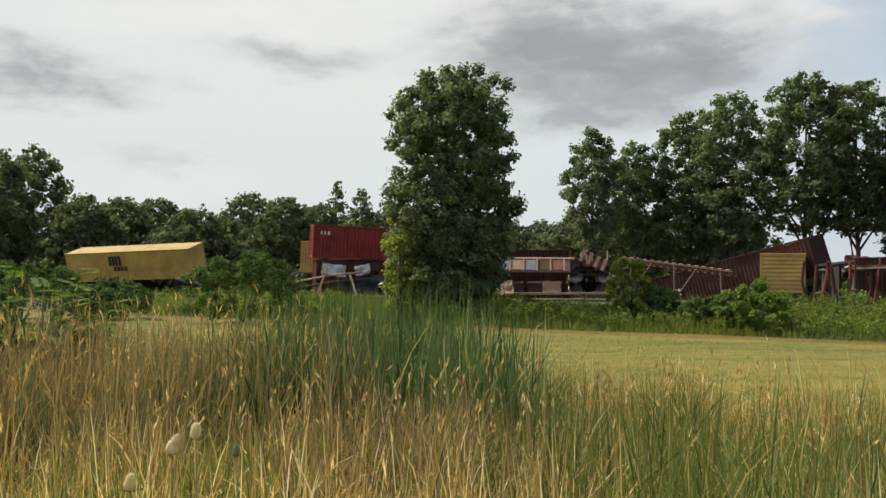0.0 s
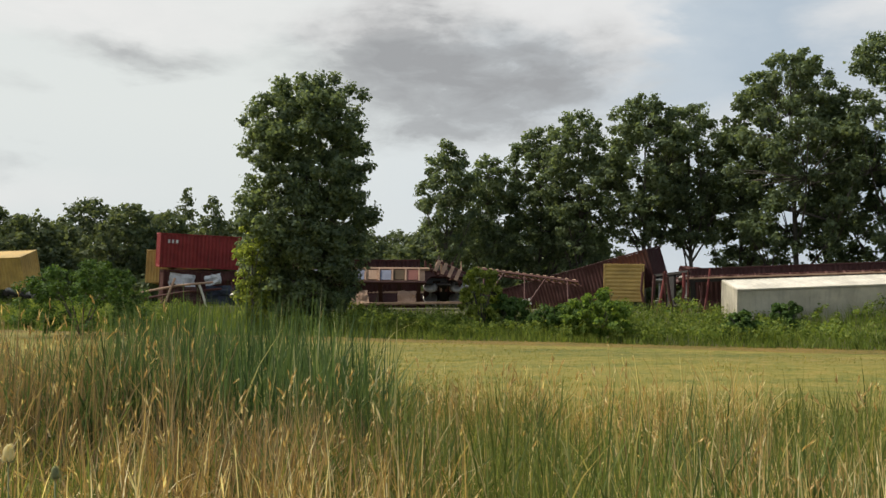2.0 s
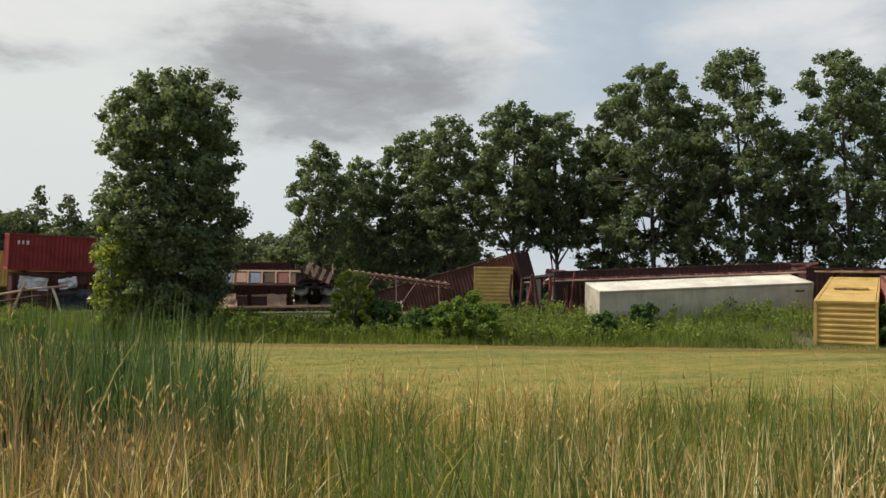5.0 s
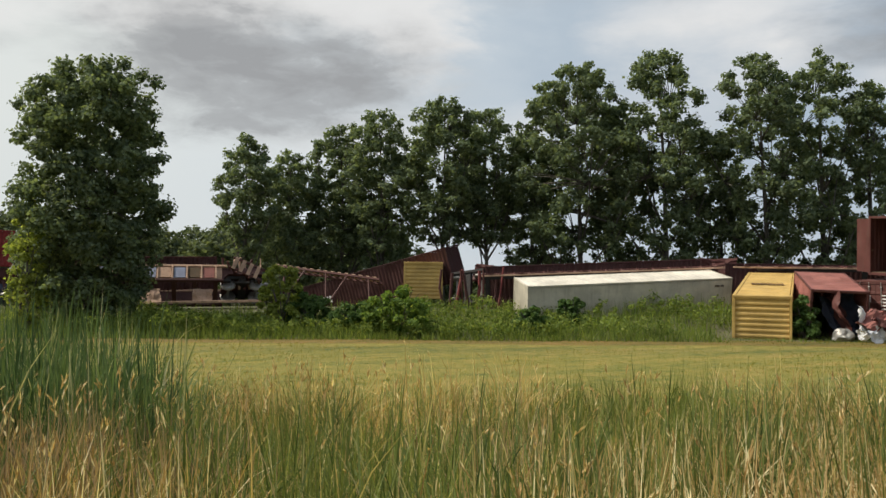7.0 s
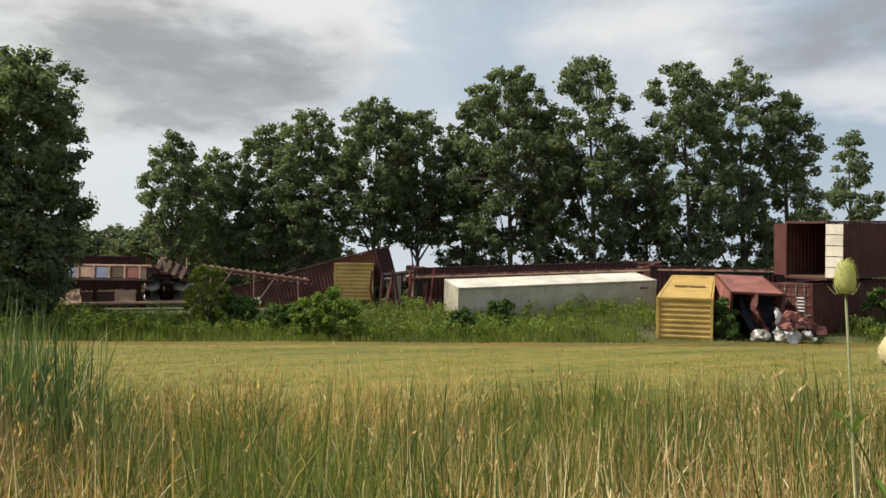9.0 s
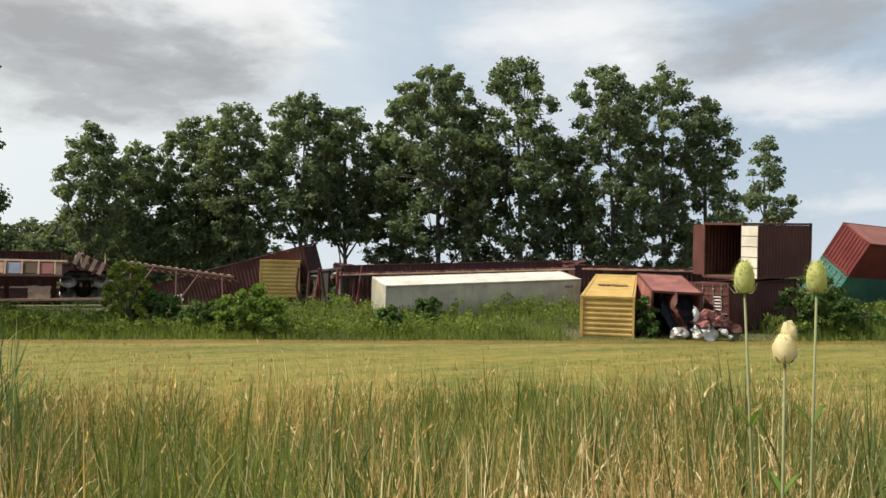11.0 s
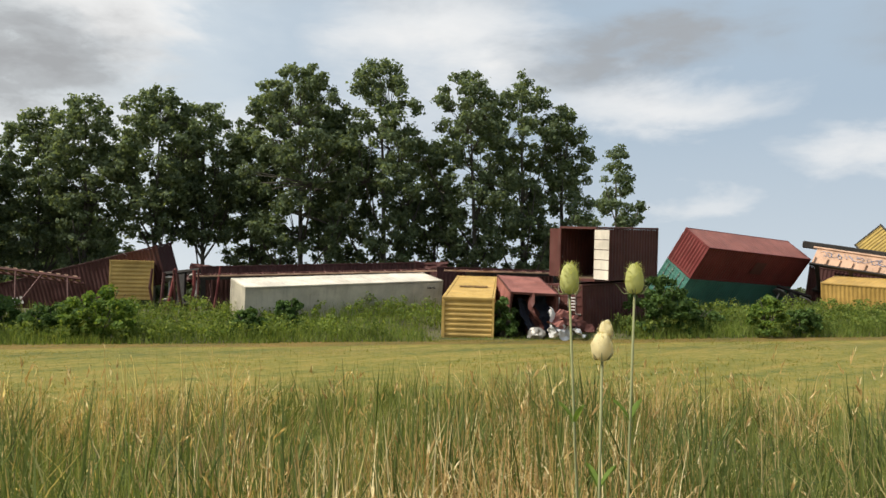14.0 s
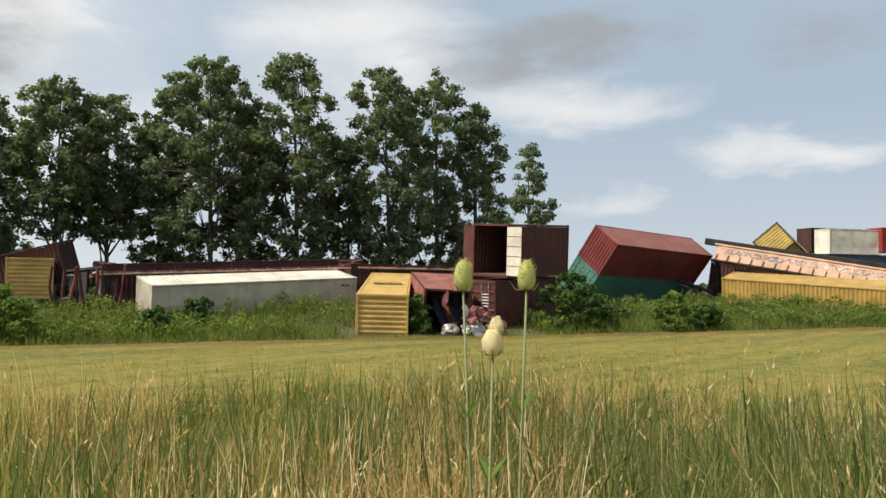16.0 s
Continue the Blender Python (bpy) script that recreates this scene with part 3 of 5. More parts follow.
# ---- rail cars and wreckage ----
def bogie_parts(parent, x0, mat):
    """A two-axle truck under x0, rail height at z = 0: side frames, bolster, axles, wheels."""
    g = Geo()
    g.box(x0 - 0.25, x0 + 0.25, -1.1, 1.1, 0.45, 0.75)
    b = part("bogie", g, mat, parent, "rusty two-axle bogie")
    for sy in (-1, 1):
        g = Geo()
        g.box(x0 - 1.2, x0 + 1.2, sy * 1.05 - 0.09, sy * 1.05 + 0.09, 0.62, 0.82)
        g.box(x0 - 1.25, x0 - 0.75, sy * 1.05 - 0.10, sy * 1.05 + 0.10, 0.36, 0.62)
        g.box(x0 + 0.75, x0 + 1.25, sy * 1.05 - 0.10, sy * 1.05 + 0.10, 0.36, 0.62)
        g.box(x0 - 0.45, x0 + 0.45, sy * 1.05 - 0.09, sy * 1.05 + 0.09, 0.25, 0.40)
        part("side_frame", g, mat, b)
    for dx in (-0.9, 0.9):
        g = Geo()
        g.tube([(x0 + dx, -0.95, 0.46), (x0 + dx, 0.95, 0.46)], 0.08, 8)
        part("axle", g, M_STEEL, b)
        for sy in (-1, 1):
            g = Geo()
            y = sy * 0.75
            ys = [y - sy * 0.09, y - sy * 0.08, y - sy * 0.05, y - sy * 0.04, y + sy * 0.05, y + sy * 0.06]
            g.tube([(x0 + dx, q, 0.46) for q in ys], [0.30, 0.50, 0.50, 0.46, 0.455, 0.30], 20)
            part("wheel", g, M_STEEL, b, "worn steel wheel", True)
    return b


def well_car(label, m, mat, rib_mat=None, chord_mat=None, well=12.6, bogies=(True, True), decks=True, graffiti=False, rib_gap=0.95, rib_share=1.0, wall=1.0, warp=0.06, seed=1):
    """An articulated well car: two deep ribbed sides, cross beams, end decks on bogies."""
    c = thing("well_car", m, label, "rail car", "derailed cars")
    hw, y0, z0, z1 = well / 2, 1.38, 0.32, 0.32 + wall
    rm, cm = rib_mat or mat, chord_mat or mat
    for sy in (-1, 1):
        g = Geo()
        grid = corrugated(well, wall, 1.9, 0.01, warp, seed + sy, 4)
        mm = pose(0, sy * y0, (z0 + z1) / 2, 0, 0, 0 if sy < 0 else 180)
        g.sheet([[tuple(mm @ Vector(p)) for p in row] for row in grid])
        g.sheet([[tuple(mm @ (Vector(p) + Vector((0, 0.05, 0)))) for p in row] for row in grid])
        part("side_wall", g, rm if sy < 0 else mat, c)
        g = Geo()
        g.box(-hw - 0.3, hw + 0.3, sy * y0 - 0.11, sy * y0 + 0.11, z1, z1 + 0.16)
        part("top_chord", g, cm, c)
        g = Geo()
        g.box(-hw - 0.1, hw + 0.1, sy * y0 - 0.12, sy * y0 + 0.12, z0 - 0.14, z0)
        part("bottom_chord", g, mat, c)
        for i in range(int(well / rib_gap) + 1):
            x = -hw + 0.12 + i * rib_gap
            g = Geo()
            a, b = sorted((sy * (y0 + 0.02), sy * (y0 + 0.15)))
            g.box(x - 0.05, x + 0.05, a, b, z0, z0 + (z1 - z0) * rib_share)
            part("rib", g, cm, c)
    for i in range(7):
        x = -hw + 0.4 + i * (well - 0.8) / 6
        g = Geo()
        g.box(x - 0.14, x + 0.14, -y0 + 0.12, y0 - 0.12, z0 - 0.12, z0 + 0.02)
        part("cross_beam", g, mat, c)
    for s, on in ((-1, bogies[0]), (1, bogies[1])):
        if not decks:
            break
        g = Geo()
        prof = [(hw - 0.05, z1), (hw + 0.5, z1 + 0.05), (hw + 2.6, z1 + 0.05), (hw + 2.6, 0.85), (hw + 0.4, 0.85), (hw - 0.05, z0)]
        n = len(prof)
        vs = [(s * x, y, z) for y in (-1.3, 1.3) for x, z in prof]
        fs = [tuple(range(n)), tuple(range(2 * n - 1, n - 1, -1))] + [(i, i + n, (i + 1) % n + n, (i + 1) % n) for i in range(n)]
        g.add(vs, fs)
        part("end_deck", g, mat, c)
        g = Geo()
        g.box(min(s * (hw + 2.6), s * (hw + 3.1)), max(s * (hw + 2.6), s * (hw + 3.1)), -0.14, 0.14, 0.86, 1.1)
        part("coupler", g, M_STEEL, c)
        g = Geo()
        x = s * (hw + 2.5)
        g.tube([(x, -1.25, z1), (x, -1.25, z1 + 0.9), (x, -0.5, z1 + 0.9), (x, -0.5, z1)], 0.025, 6)
        part("handrail", g, cm, c)
        if on:
            bogie_parts(c, s * (hw + 1.3), M_BLACK)
    if graffiti:
        rnd = random.Random(8)
        for k in range(34):
            g = Geo()
            x = -hw + 0.5 + k * 0.36 + rnd.uniform(-0.15, 0.15)
            ph, fr, up = rnd.uniform(0, 6), rnd.uniform(0.7, 1.6), z0 + wall * rnd.uniform(0.62, 0.74)
            pts = [(x + 0.24 * math.sin(t * fr + ph) + 0.05 * t, -y0 - 0.05, up + wall * 0.17 * math.cos(t * 1.1 + 2 * ph)) for t in range(6)]
            g.tube(pts, rnd.uniform(0.014, 0.03), 5)
            part("spray_stroke", g, M_LETTER if k > 15 and k % 3 else M_SPRAY, c, "sprayed paint stroke")
    return c


# first two: dark red underframes coloured black for the shade below the top chord
well_car("dark red well car tipped on its side behind a white container", lay(28.9, 42.6, 1.85, -82, -1.6, -32.6), M_BLACK, M_DARKRED, M_BROWN, well=14.0, decks=False, bogies=(False, False), seed=3)
well_car("dark red well car tipped on its side behind a yellow container", lay(40.9, 35.1, 2.0, -84, 1.0, -33), M_BLACK, M_DARKRED, M_BROWN, well=9.0, decks=False, bogies=(False, False), seed=5)
OVER = well_car("overturned well car with pale ribbed side and bare bogie", lay(4.3, 56.4, 2.0, -36, 0.4, -8), M_DARKRED, M_PRIMER, M_PRIMER, well=8.6, bogies=(False, True), rib_gap=0.9, seed=7)
well_car("tipped well car with sprayed pale side and dark chord", lay(61.9, 18.9, 1.85, -44, 10.5, -82), M_BLACK, M_PRIMER, M_PRIMER, well=14.5, bogies=(False, False), decks=False, graffiti=True, rib_gap=0.85, rib_share=0.42, wall=1.5, seed=9)
for i in range(9):
    x = -4.18 + i * 0.9
    part("side_sheet", Geo().box(x + 0.09, x + 0.81, -1.47, -1.43, 0.42 + 0.03 * (i % 2), 1.24), (M_PRIMER, M_SPRAY, M_WOOD, M_FADED_SUNLIT, M_SPRAY)[i % 5], OVER, "weathered side sheet")
g = Geo()
g.box(-9.0, 9.0, -0.28, 0.28, -0.26, 0.26)
BEAM = thing("steel_beam", lay(63.6, 18.3, 4.25, 0, 10.2, -81), "long black steel beam lying over a tipped car", "beam", "wreckage")
part("beam_web", g, M_BLACK, BEAM)
container("dark red container lying behind an overturned car", lay(2.6, 59.6, 3.33, 0, -0.3, -6), M_DARKRED, seed=121, dent=0.05, other=M_BROWN)
container("faded red container crushed open beside a yellow one", lay(33.6, 29.6, 1.45, 3, -9, 50), M_FADED_SUNLIT, L=6.06, end="none", seed=122, dent=0.22, other=M_BROWN)


def side_frame_wreck(label, m, L, seed):
    """A torn-off car side: two chords, slats and hanging struts."""
    c = thing("torn_side_frame", m, label, "wreckage", "wreckage")
    for y in (-0.35, 0.35):
        g = Geo()
        g.box(-L / 2, L / 2, y - 0.07, y + 0.07, -0.07, 0.07)
        part("chord", g, M_BROWN, c)
    n = int(L / 0.5)
    for i in range(n):
        g = Geo()
        x = -L / 2 + 0.25 + i * 0.5
        g.box(x - 0.12, x + 0.12, -0.42, 0.42, 0.07, 0.12)
        part("slat", g, M_PRIMER, c)
    for i in range(5):
        g = Geo()
        x = -L / 2 + L * (i + 0.5) / 5
        g.tube([(x, -0.35, -0.07), (x + (-1) ** i * 0.6, -0.4, -1.9)], 0.06, 6)
        part("strut", g, M_BROWN, c)
    return c


X, Y = -math.sin(radians(-10.4)) * 55.5, math.cos(radians(-10.4)) * 55.5
side_frame_wreck("torn car end frame standing on an overturned car", lay(X, Y, 3.75, 72, 24, -10), 2.2, 2)
side_frame_wreck("torn-off car side sloping down into the weeds", lay(15.0, 53.1, 3.35, -25, 7.5, -40), 7.6, 1)


def crumpled(label, m, w, h, amp, mat, seed, name="crumpled_sheet"):
    """A torn steel sheet, bent and creased, a few millimetres thick."""
    rnd = random.Random(seed)
    off = Vector((rnd.uniform(0, 90), rnd.uniform(0, 90), 3))
    n = 14
    grid = []
    for i in range(n):
        row = []
        for j in range(n):
            u, v = i / (n - 1) - 0.5, j / (n - 1) - 0.5
            z = amp * (noise.noise(Vector((u * 2.2, v * 2.2, 0)) + off) + 0.5 * abs(noise.noise(Vector((u * 5, v * 5, 4)) + off)))
            k = 1 + 0.12 * noise.noise(Vector((u * 4, v * 4, 9)) + off)
            row.append(Vector((u * w * k, v * h * k, z)))
        grid.append(row)
    g = Geo()
    g.sheet(grid)
    g.sheet([[p + Vector((0, 0, 0.012)) for p in row][::-1] for row in grid])
    ob = new(name, g.mesh(name, mat))
    ob.matrix_world = m
    return tagged(ob, label, "wreckage", "wreckage")


def sack(label, x, y, z, s, mat, seed):
    """A slumped bulging bag."""
    me = bpy.data.meshes.new("sack")
    bm = bmesh.new()
    bmesh.ops.create_icosphere(bm, subdivisions=3, radius=s)
    off = Vector((seed * 3.7, seed * 1.3, 0))
    for v in bm.verts:
        d = v.co.normalized()
        k = 1 + 0.35 * noise.noise(d * 1.6 + off) + 0.15 * noise.noise(d * 4 + off)
        v.co = Vector((d.x * s * k, d.y * s * k, max(d.z, -0.6) * s * 0.8 * k))
    bm.to_mesh(me)
    bm.free()
    me.materials.append(mat)
    ob = new("sack", me)
    ob.location = (x, y, z + 0.45 * s)
    return tagged(ob, label, "sack", "spilled load")


# mess at the foot of the stack
crumpled("bent red-brown steel sheet at the foot of the stack", lay(31.9, 25.6, 0.95, 35, -18, 15), 1.9, 0.9, 0.4, M_FADED_SUNLIT, 1)
crumpled("bent red steel sheet at the foot of the stack", lay(32.3, 25.0, 0.7, 25, 12, -20), 1.7, 0.7, 0.35, M_BROWN, 2)
crumpled("torn curved steel sheet beside a crushed container", lay(31.90, 27.58, 1.0, 80, 10, 60), 1.9, 2.2, 0.5, M_BROWN, 3)
crumpled("torn dark sheet beside a crushed container", lay(32.64, 28.00, 1.1, 70, -10, -20), 1.6, 2.0, 0.4, M_NAVY, 4)
for i, (dx, dy, w, rx) in enumerate([(0, 0, 0.9, 70), (0.5, -0.5, 0.8, 40), (-0.3, 0.5, 0.7, 60), (0.2, 0.3, 0.6, 20)]):
    X, Y = 31.4 + dx, 25.1 + dy
    crumpled("torn white lining lying at the foot of the stack", lay(X, Y, gz(X, Y) + 0.35, rx, 20 * (i - 1), 30 * i), w, w * 0.8, 0.24, M_LINER, 50 + i)
X, Y = 31.2, 26.7
sack("bulging grey sack beside a crushed container", X, Y, gz(X, Y), 0.45, M_STEEL, 4)
crumpled("hanging white sheet of torn lining", lay(31.48, 25.90, 0.9, 75, 15, 30), 0.9, 1.2, 0.3, M_LINER, 5)

# mess beneath the bright red box
crumpled("torn white lining hanging from a container", lay(-8.6, 65.0, 3.2, 85, 6, 10), 1.9, 1.1, 0.3, M_LINER, 11)
crumpled("torn white lining hanging from a container", lay(-6.3, 64.9, 3.3, 80, -10, -5), 1.2, 0.8, 0.3, M_LINER, 12)
crumpled("pale torn sheet beside the red container", lay(-3.6, 65.2, 3.6, 70, 25, 15), 2.0, 1.0, 0.5, M_CREAM, 13)
crumpled("dark blue torn panel under the red container", lay(-5.6, 64.6, 2.1, 88, 0, 20), 2.6, 1.5, 0.35, M_NAVY, 14)
crumpled("twisted dark red sheet under the red container", lay(-8.2, 64.2, 2.0, 80, 10, 0), 2.6, 1.6, 0.5, M_DARKRED, 15)
for i, (a, b, mt) in enumerate([((-11.2, 63.2, 2.35), (-6.2, 63.9, 3.1), M_PRIMER), ((-11.0, 63.4, 1.9), (-5.6, 64.0, 2.6), M_BROWN), ((-9.6, 63.0, 1.2), (-8.9, 63.6, 3.4), M_PRIMER), ((-6.6, 63.2, 1.2), (-7.2, 63.8, 2.9), M_CREAM),
                                ((-4.4, 63.6, 1.2), (-4.9, 64.2, 3.1), M_BROWN)]):
    p, q = Vector(a), Vector(b)
    ob = new("bent_bar", Geo().tube([p, p.lerp(q, 0.5) + Vector((0, 0, 0.12)), q], 0.09, 6).mesh("bent_bar", mt))
    tagged(ob, "bent steel bar torn from a car", "wreckage", "wreckage")


def loose_bogie(label, m):
    c = thing("loose_bogie", m, label, "bogie", "wreckage")
    bogie_parts(c, 0, M_BLACK)
    return c


loose_bogie("bogie torn loose under a yellow container", lay(-21.2, 70.6, 2.0, 25, 10, -20))
loose_bogie("bogie torn loose under the red container", lay(-3.8, 63.9, 1.3, 70, 0, 30))
loose_bogie("bogie torn loose beside a tipped car", lay(60.2, 27.4, 1.1, 60, 20, -70))
loose_bogie("upturned bogie at the joint of two cars", lay(23.9, 49.6, 2.3, 75, -6, -50))
crumpled("bent dark red plate at the joint of two cars", lay(25.6, 50.4, 3.3, 70, 10, -30), 2.2, 1.4, 0.4, M_BROWN, 16)
crumpled("bent dark red plate standing over the cars", lay(38.2, 42.2, 3.7, 60, 0, -30), 2.4, 1.3, 0.5, M_BROWN, 17)
for i in range(6):
    x = 8.6 + 0.35 * i
    p = Vector((x, 55.6, 2.4))
    q = Vector((x + 0.5 * math.sin(i * 2.1), 55.4 + 0.2 * math.cos(i), 4.5 - 0.12 * (i % 3)))
    ob = new("bent_bar", Geo().tube([p, p.lerp(q, 0.6), q], 0.08, 6).mesh("bent_bar", M_PRIMER if i % 2 else M_BROWN))
    tagged(ob, "bent upright bar on an overturned car", "wreckage", "wreckage")
g = Geo()
g.box(-6.0, 4.4, -0.06, 0.06, -0.08, 0.08)
ob = new("rail_and_lit_edge", g.mesh("rail_and_lit_edge", M_PRIMER))
ob.matrix_world = lay(6.6, 54.3, 1.62, 0, -0.5, -7)
tagged(ob, "loose rail lying before an overturned car", "rail", "wreckage")
# added pale strips imitate the cars' sunlit top chords; torn pipes at their joint
for u, n, z, L, ry in ((1.9, 50.7, 3.36, 14.6, -1.6), (14.2, 50.9, 3.5, 9.0, 1.2)):
    ob = new("rail_and_lit_edge", Geo().box(-L / 2, L / 2, -0.06, 0.06, -0.05, 0.05).mesh("rail_and_lit_edge", M_PRIMER))
    ob.matrix_world = lay(AX * u + NX * n, AY * u + NY * n, z, 0, ry, -32.3)
    tagged(ob, "added pale strip standing for the sunlit top edge of a tipped car", "rail", "wreckage")
    for k in range(int(L / 1.9)):
        part("bracket", Geo().box(-L / 2 + 0.6 + k * 1.9, -L / 2 + 0.85 + k * 1.9, -0.1, 0.1, 0.05, 0.14), M_BROWN, ob)
rnd = random.Random(77)
for i in range(9):
    u, n = -7.6 + 0.42 * i, 50.2 + rnd.uniform(-0.4, 0.6)
    p = Vector((AX * u + NX * n, AY * u + NY * n, 1.1))
    q = p + Vector((rnd.uniform(-0.5, 0.5), rnd.uniform(-0.2, 0.2), rnd.uniform(1.5, 2.7)))
    mid = p.lerp(q, 0.55) + Vector((rnd.uniform(-0.25, 0.25), 0, 0))
    ob = new("bent_bar", Geo().tube([p, mid, q], rnd.uniform(0.05, 0.11), 6).mesh("bent_bar", (M_BROWN, M_DARKRED, M_TIPRED)[i % 3]))
    tagged(ob, "torn dark red pipe standing between the cars", "wreckage", "wreckage")
for i, (dx, s) in enumerate([(-0.6, 1.3), (2.6, 1.2)]):
    crumpled("pale flat plate fallen under an overturned car", lay(4.6 + dx, 54.8, 2.0, 60, 8 * (i - 1), -8), s, 1.0, 0.15, M_PRIMER, 30 + i)


# ---- trees and bushes ----
def leaf_cloud(name, centres, radii, per, leaf, mat, seed, flat=0.75):
    """Many small kite-shaped leaves gathered in clumps."""
    r = np.random.default_rng(seed)
    n = len(centres) * per
    c = np.repeat(np.asarray(centres, float), per, 0)
    rad = np.repeat(np.asarray(radii, float), per)
    d = r.normal(size=(n, 3))
    d /= np.linalg.norm(d, axis=1, keepdims=True)
    p = c + d * (rad * r.uniform(0.15, 1, n) ** 0.6)[:, None] * np.array([1, 1, flat])
    nrm = d * 0.6 + r.normal(size=(n, 3)) * 0.7 + np.array([0, 0, 0.5])
    nrm /= np.linalg.norm(nrm, axis=1, keepdims=True)
    a = np.cross(nrm, r.normal(size=(n, 3)))
    a /= np.linalg.norm(a, axis=1, keepdims=True)
    b = np.cross(nrm, a)
    s = (leaf * r.uniform(0.6, 1.3, n))[:, None]
    v = np.stack([p - a * s * 0.5, p + b * s * 0.42 - a * s * 0.05, p + a * s * 0.55, p - b * s * 0.42 - a * s * 0.05], 1).reshape(-1, 3)
    return mesh_np(name, v, np.full(n, 4), np.arange(4 * n), mat)


def crown_leaves(clumps, per, leaf, mat, seed):
    """Leaves packed in round clumps, facing out of each clump, ragged at its rim."""
    r = np.random.default_rng(seed)
    C = np.array(clumps)
    cnt = np.maximum(20, (per * C[:, 3] ** 2)).astype(int)
    c = np.repeat(C[:, :3], cnt, 0)
    rad = np.repeat(C[:, 3], cnt)
    n = len(c)
    d = r.normal(size=(n, 3))
    d /= np.linalg.norm(d, axis=1, keepdims=True)
    # each clump is a handful of sprays, not a smooth ball
    k = np.repeat(np.arange(len(C)), cnt)
    ph = r.uniform(0, 6.28, (len(C), 3))
    bulge = 0.82 + 0.30 * np.sin(4.1 * d[:, 0] + ph[k, 0]) * np.sin(4.1 * d[:, 1] + ph[k, 1]) + 0.22 * np.sin(5.3 * d[:, 2] + ph[k, 2])
    p = c + d * (rad * bulge * r.uniform(0.05, 1, n) ** 0.42)[:, None] * np.array([1, 1, 0.85])
    nrm = d * 0.9 + r.normal(size=(n, 3)) * 0.6 + np.array([0, 0, 0.4])
    nrm /= np.linalg.norm(nrm, axis=1, keepdims=True)
    a = np.cross(nrm, r.normal(size=(n, 3)))
    a /= np.linalg.norm(a, axis=1, keepdims=True)
    b = np.cross(nrm, a)
    s = (leaf * r.uniform(0.6, 1.35, n))[:, None]
    v = np.stack([p - a * s * 0.5, p + b * s * 0.45 - a * s * 0.08, p + a * s * 0.55, p - b * s * 0.45 - a * s * 0.08], 1).reshape(-1, 3)
    return mesh_np("crown", v, np.full(n, 4), np.arange(4 * n), mat)


SHAPES = {
    # half width of the crown, as a share, at even steps from its foot to its top
    "column": (0.55, 0.86, 0.97, 1.0, 0.97, 0.93, 0.90, 0.95, 0.97, 0.93, 0.55),
    "vase": (0.45, 0.62, 0.80, 0.92, 1.0, 1.0, 0.97, 0.92, 0.82, 0.66, 0.34),
    "round": (0.70, 0.92, 1.0, 1.0, 0.98, 0.95, 0.90, 0.82, 0.70, 0.54, 0.28),
}


